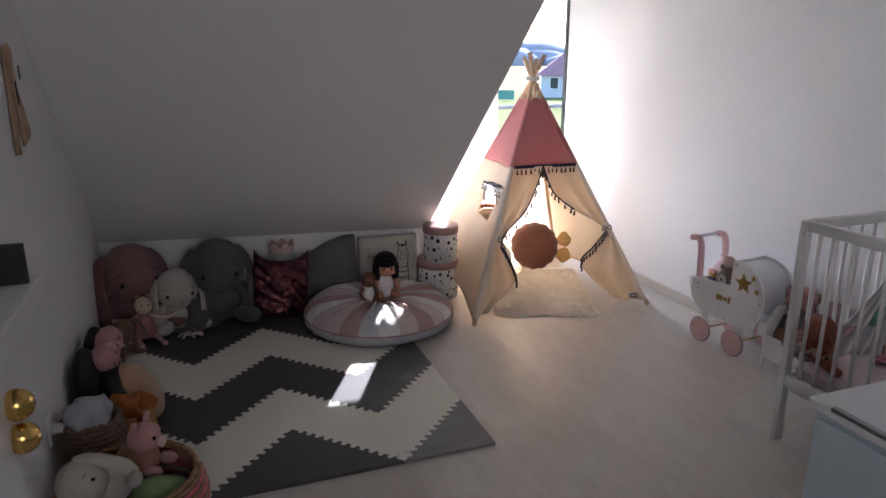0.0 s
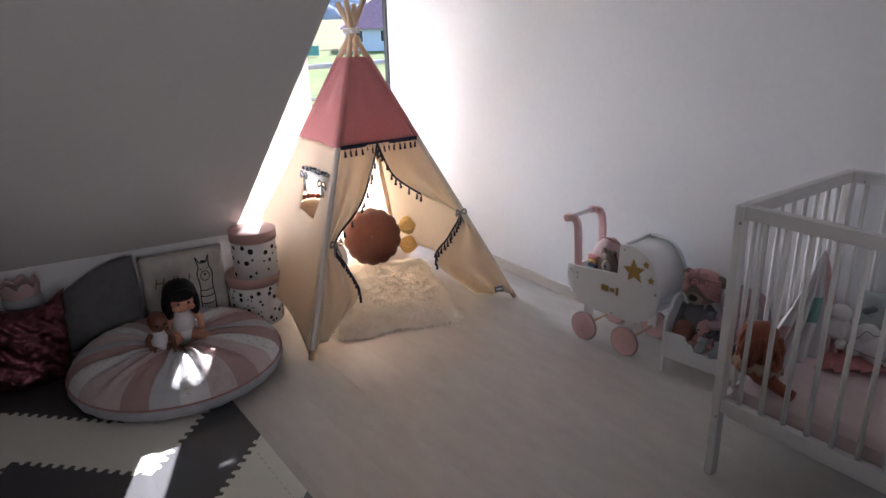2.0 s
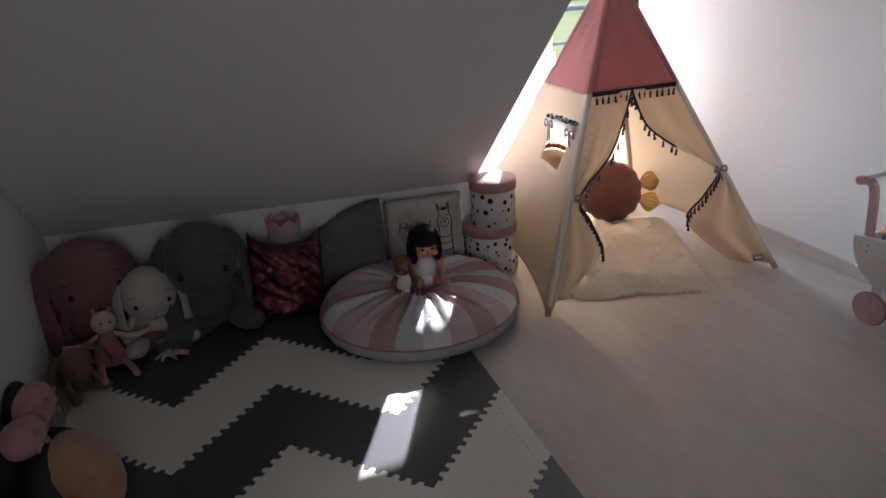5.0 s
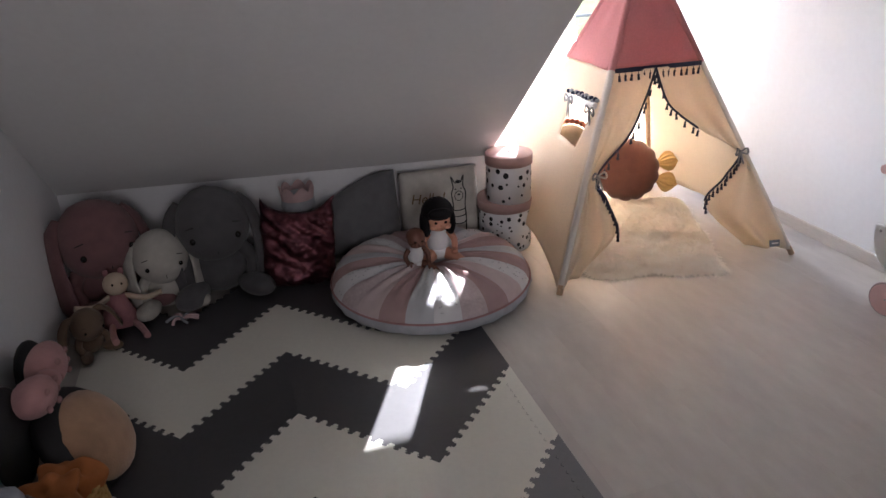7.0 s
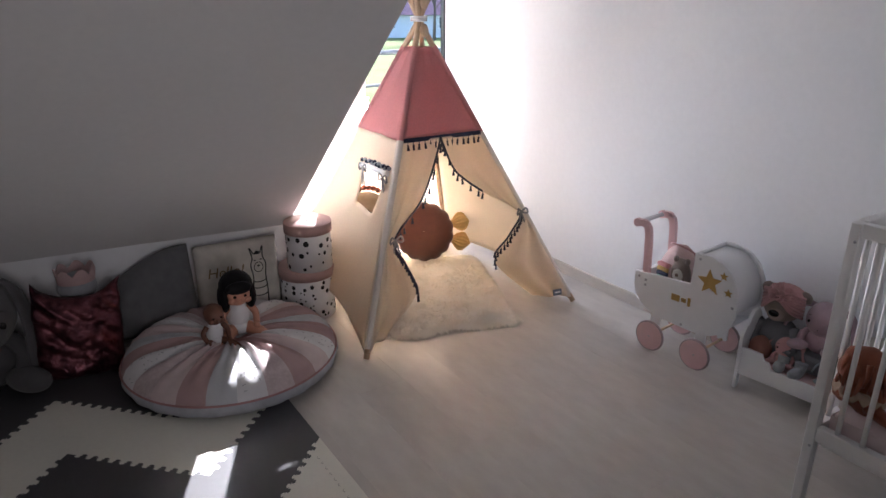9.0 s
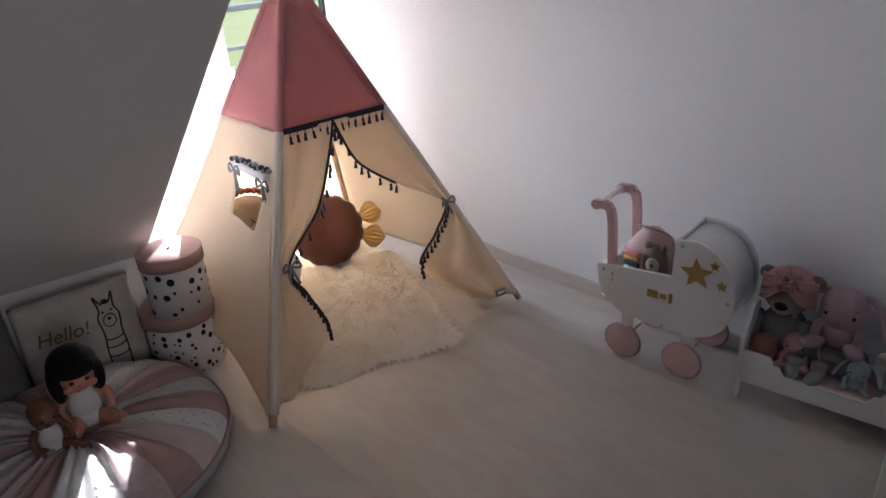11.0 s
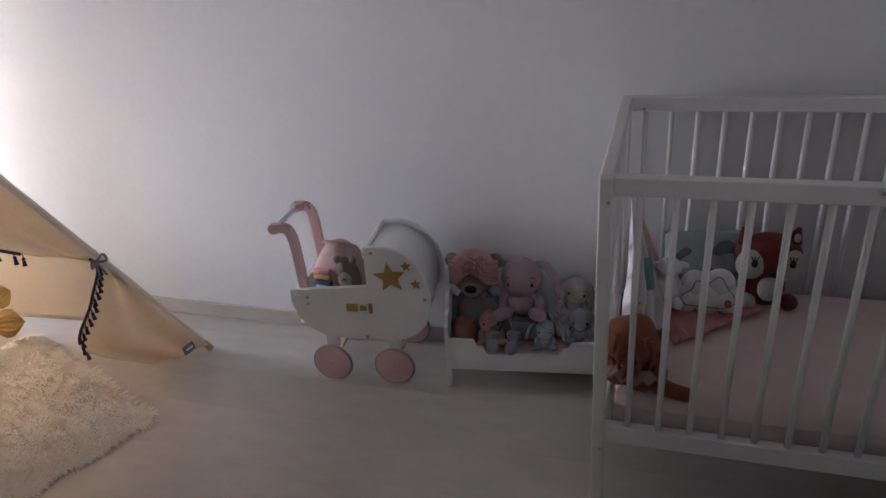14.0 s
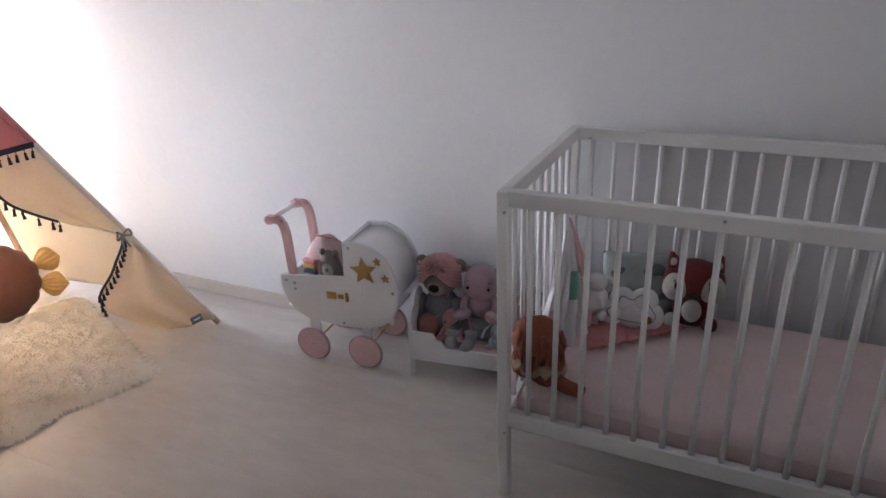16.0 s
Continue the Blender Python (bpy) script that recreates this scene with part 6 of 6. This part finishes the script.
solid("far_woods", bm, M_WOODF, Matrix.Translation((0, 0, -3.0)), "band of bare woods on the horizon, haze put into its grey", "woods", kind="stuff")


def bare_tree(m, h, seed, label):
    ob = thing("tree", m, label, "tree")
    rr = random.Random(seed)
    bm = B()
    tube(bm, [(0, 0, 0), (0.1, 0, h * 0.3), (0.0, 0.1, h * 0.62)], h * 0.018, 8, r1=h * 0.009)
    part("trunk", bm, M_BARK, ob)
    bm = B()

    def limb(p, d, L, r, n):
        q = p + d * L
        tube(bm, [p, p.lerp(q, 0.5) + Vector((rr.uniform(-1, 1), rr.uniform(-1, 1), 0)) * L * 0.06, q], r, 4, r1=r * 0.5, caps=False)
        if n:
            for k in range(4):
                e = (d + Vector((rr.uniform(-0.8, 0.8), rr.uniform(-0.8, 0.8), rr.uniform(-0.1, 0.6)))).normalized()
                limb(p.lerp(q, rr.uniform(0.35, 1.0)), e, L * rr.uniform(0.5, 0.75), r * 0.55, n - 1)
    for k in range(9):
        a = rr.uniform(0, 6.28)
        limb(Vector((0, 0, h * rr.uniform(0.25, 0.62))), Vector((math.cos(a), math.sin(a), rr.uniform(0.5, 1.3))).normalized(), h * rr.uniform(0.2, 0.32), h * 0.006, 3)
    part("crown", bm, M_BARK, ob, "bare twigs")
    return ob


bare_tree(pose(40, 62, -3.0), 9.5, 3, "bare tree in front of the bungalow")
bare_tree(pose(62, 84, -3.0), 12, 5, "tall bare tree beside the bungalow")

# ---------- floor planks ----------
PW, PL = 0.193, 1.285
bm = B()
box(bm, 0.00015, PW - 0.00015, 0.00015, PL - 0.00015, -0.004, 0.0)
plank_mesh = None
col = 0
x = LX
while x < GX - 0.01:
    y, cut = BY, 1.0 - (0.37 * col % 1.0)
    while y < WY:
        if plank_mesh is None:
            ob = part("plank", bm, M_FLOOR, floor)
            plank_mesh = ob.data
        else:
            ob = new("plank", plank_mesh)
            ob.parent = floor
        cut = min(cut, (WY - y) / PL)
        ob.location = (x, y, 0)
        ob.scale = (1, cut, 1)
        y += PL * cut
        cut = 1.0
        if WY - y < 0.02:
            break
    x += PW
    col += 1
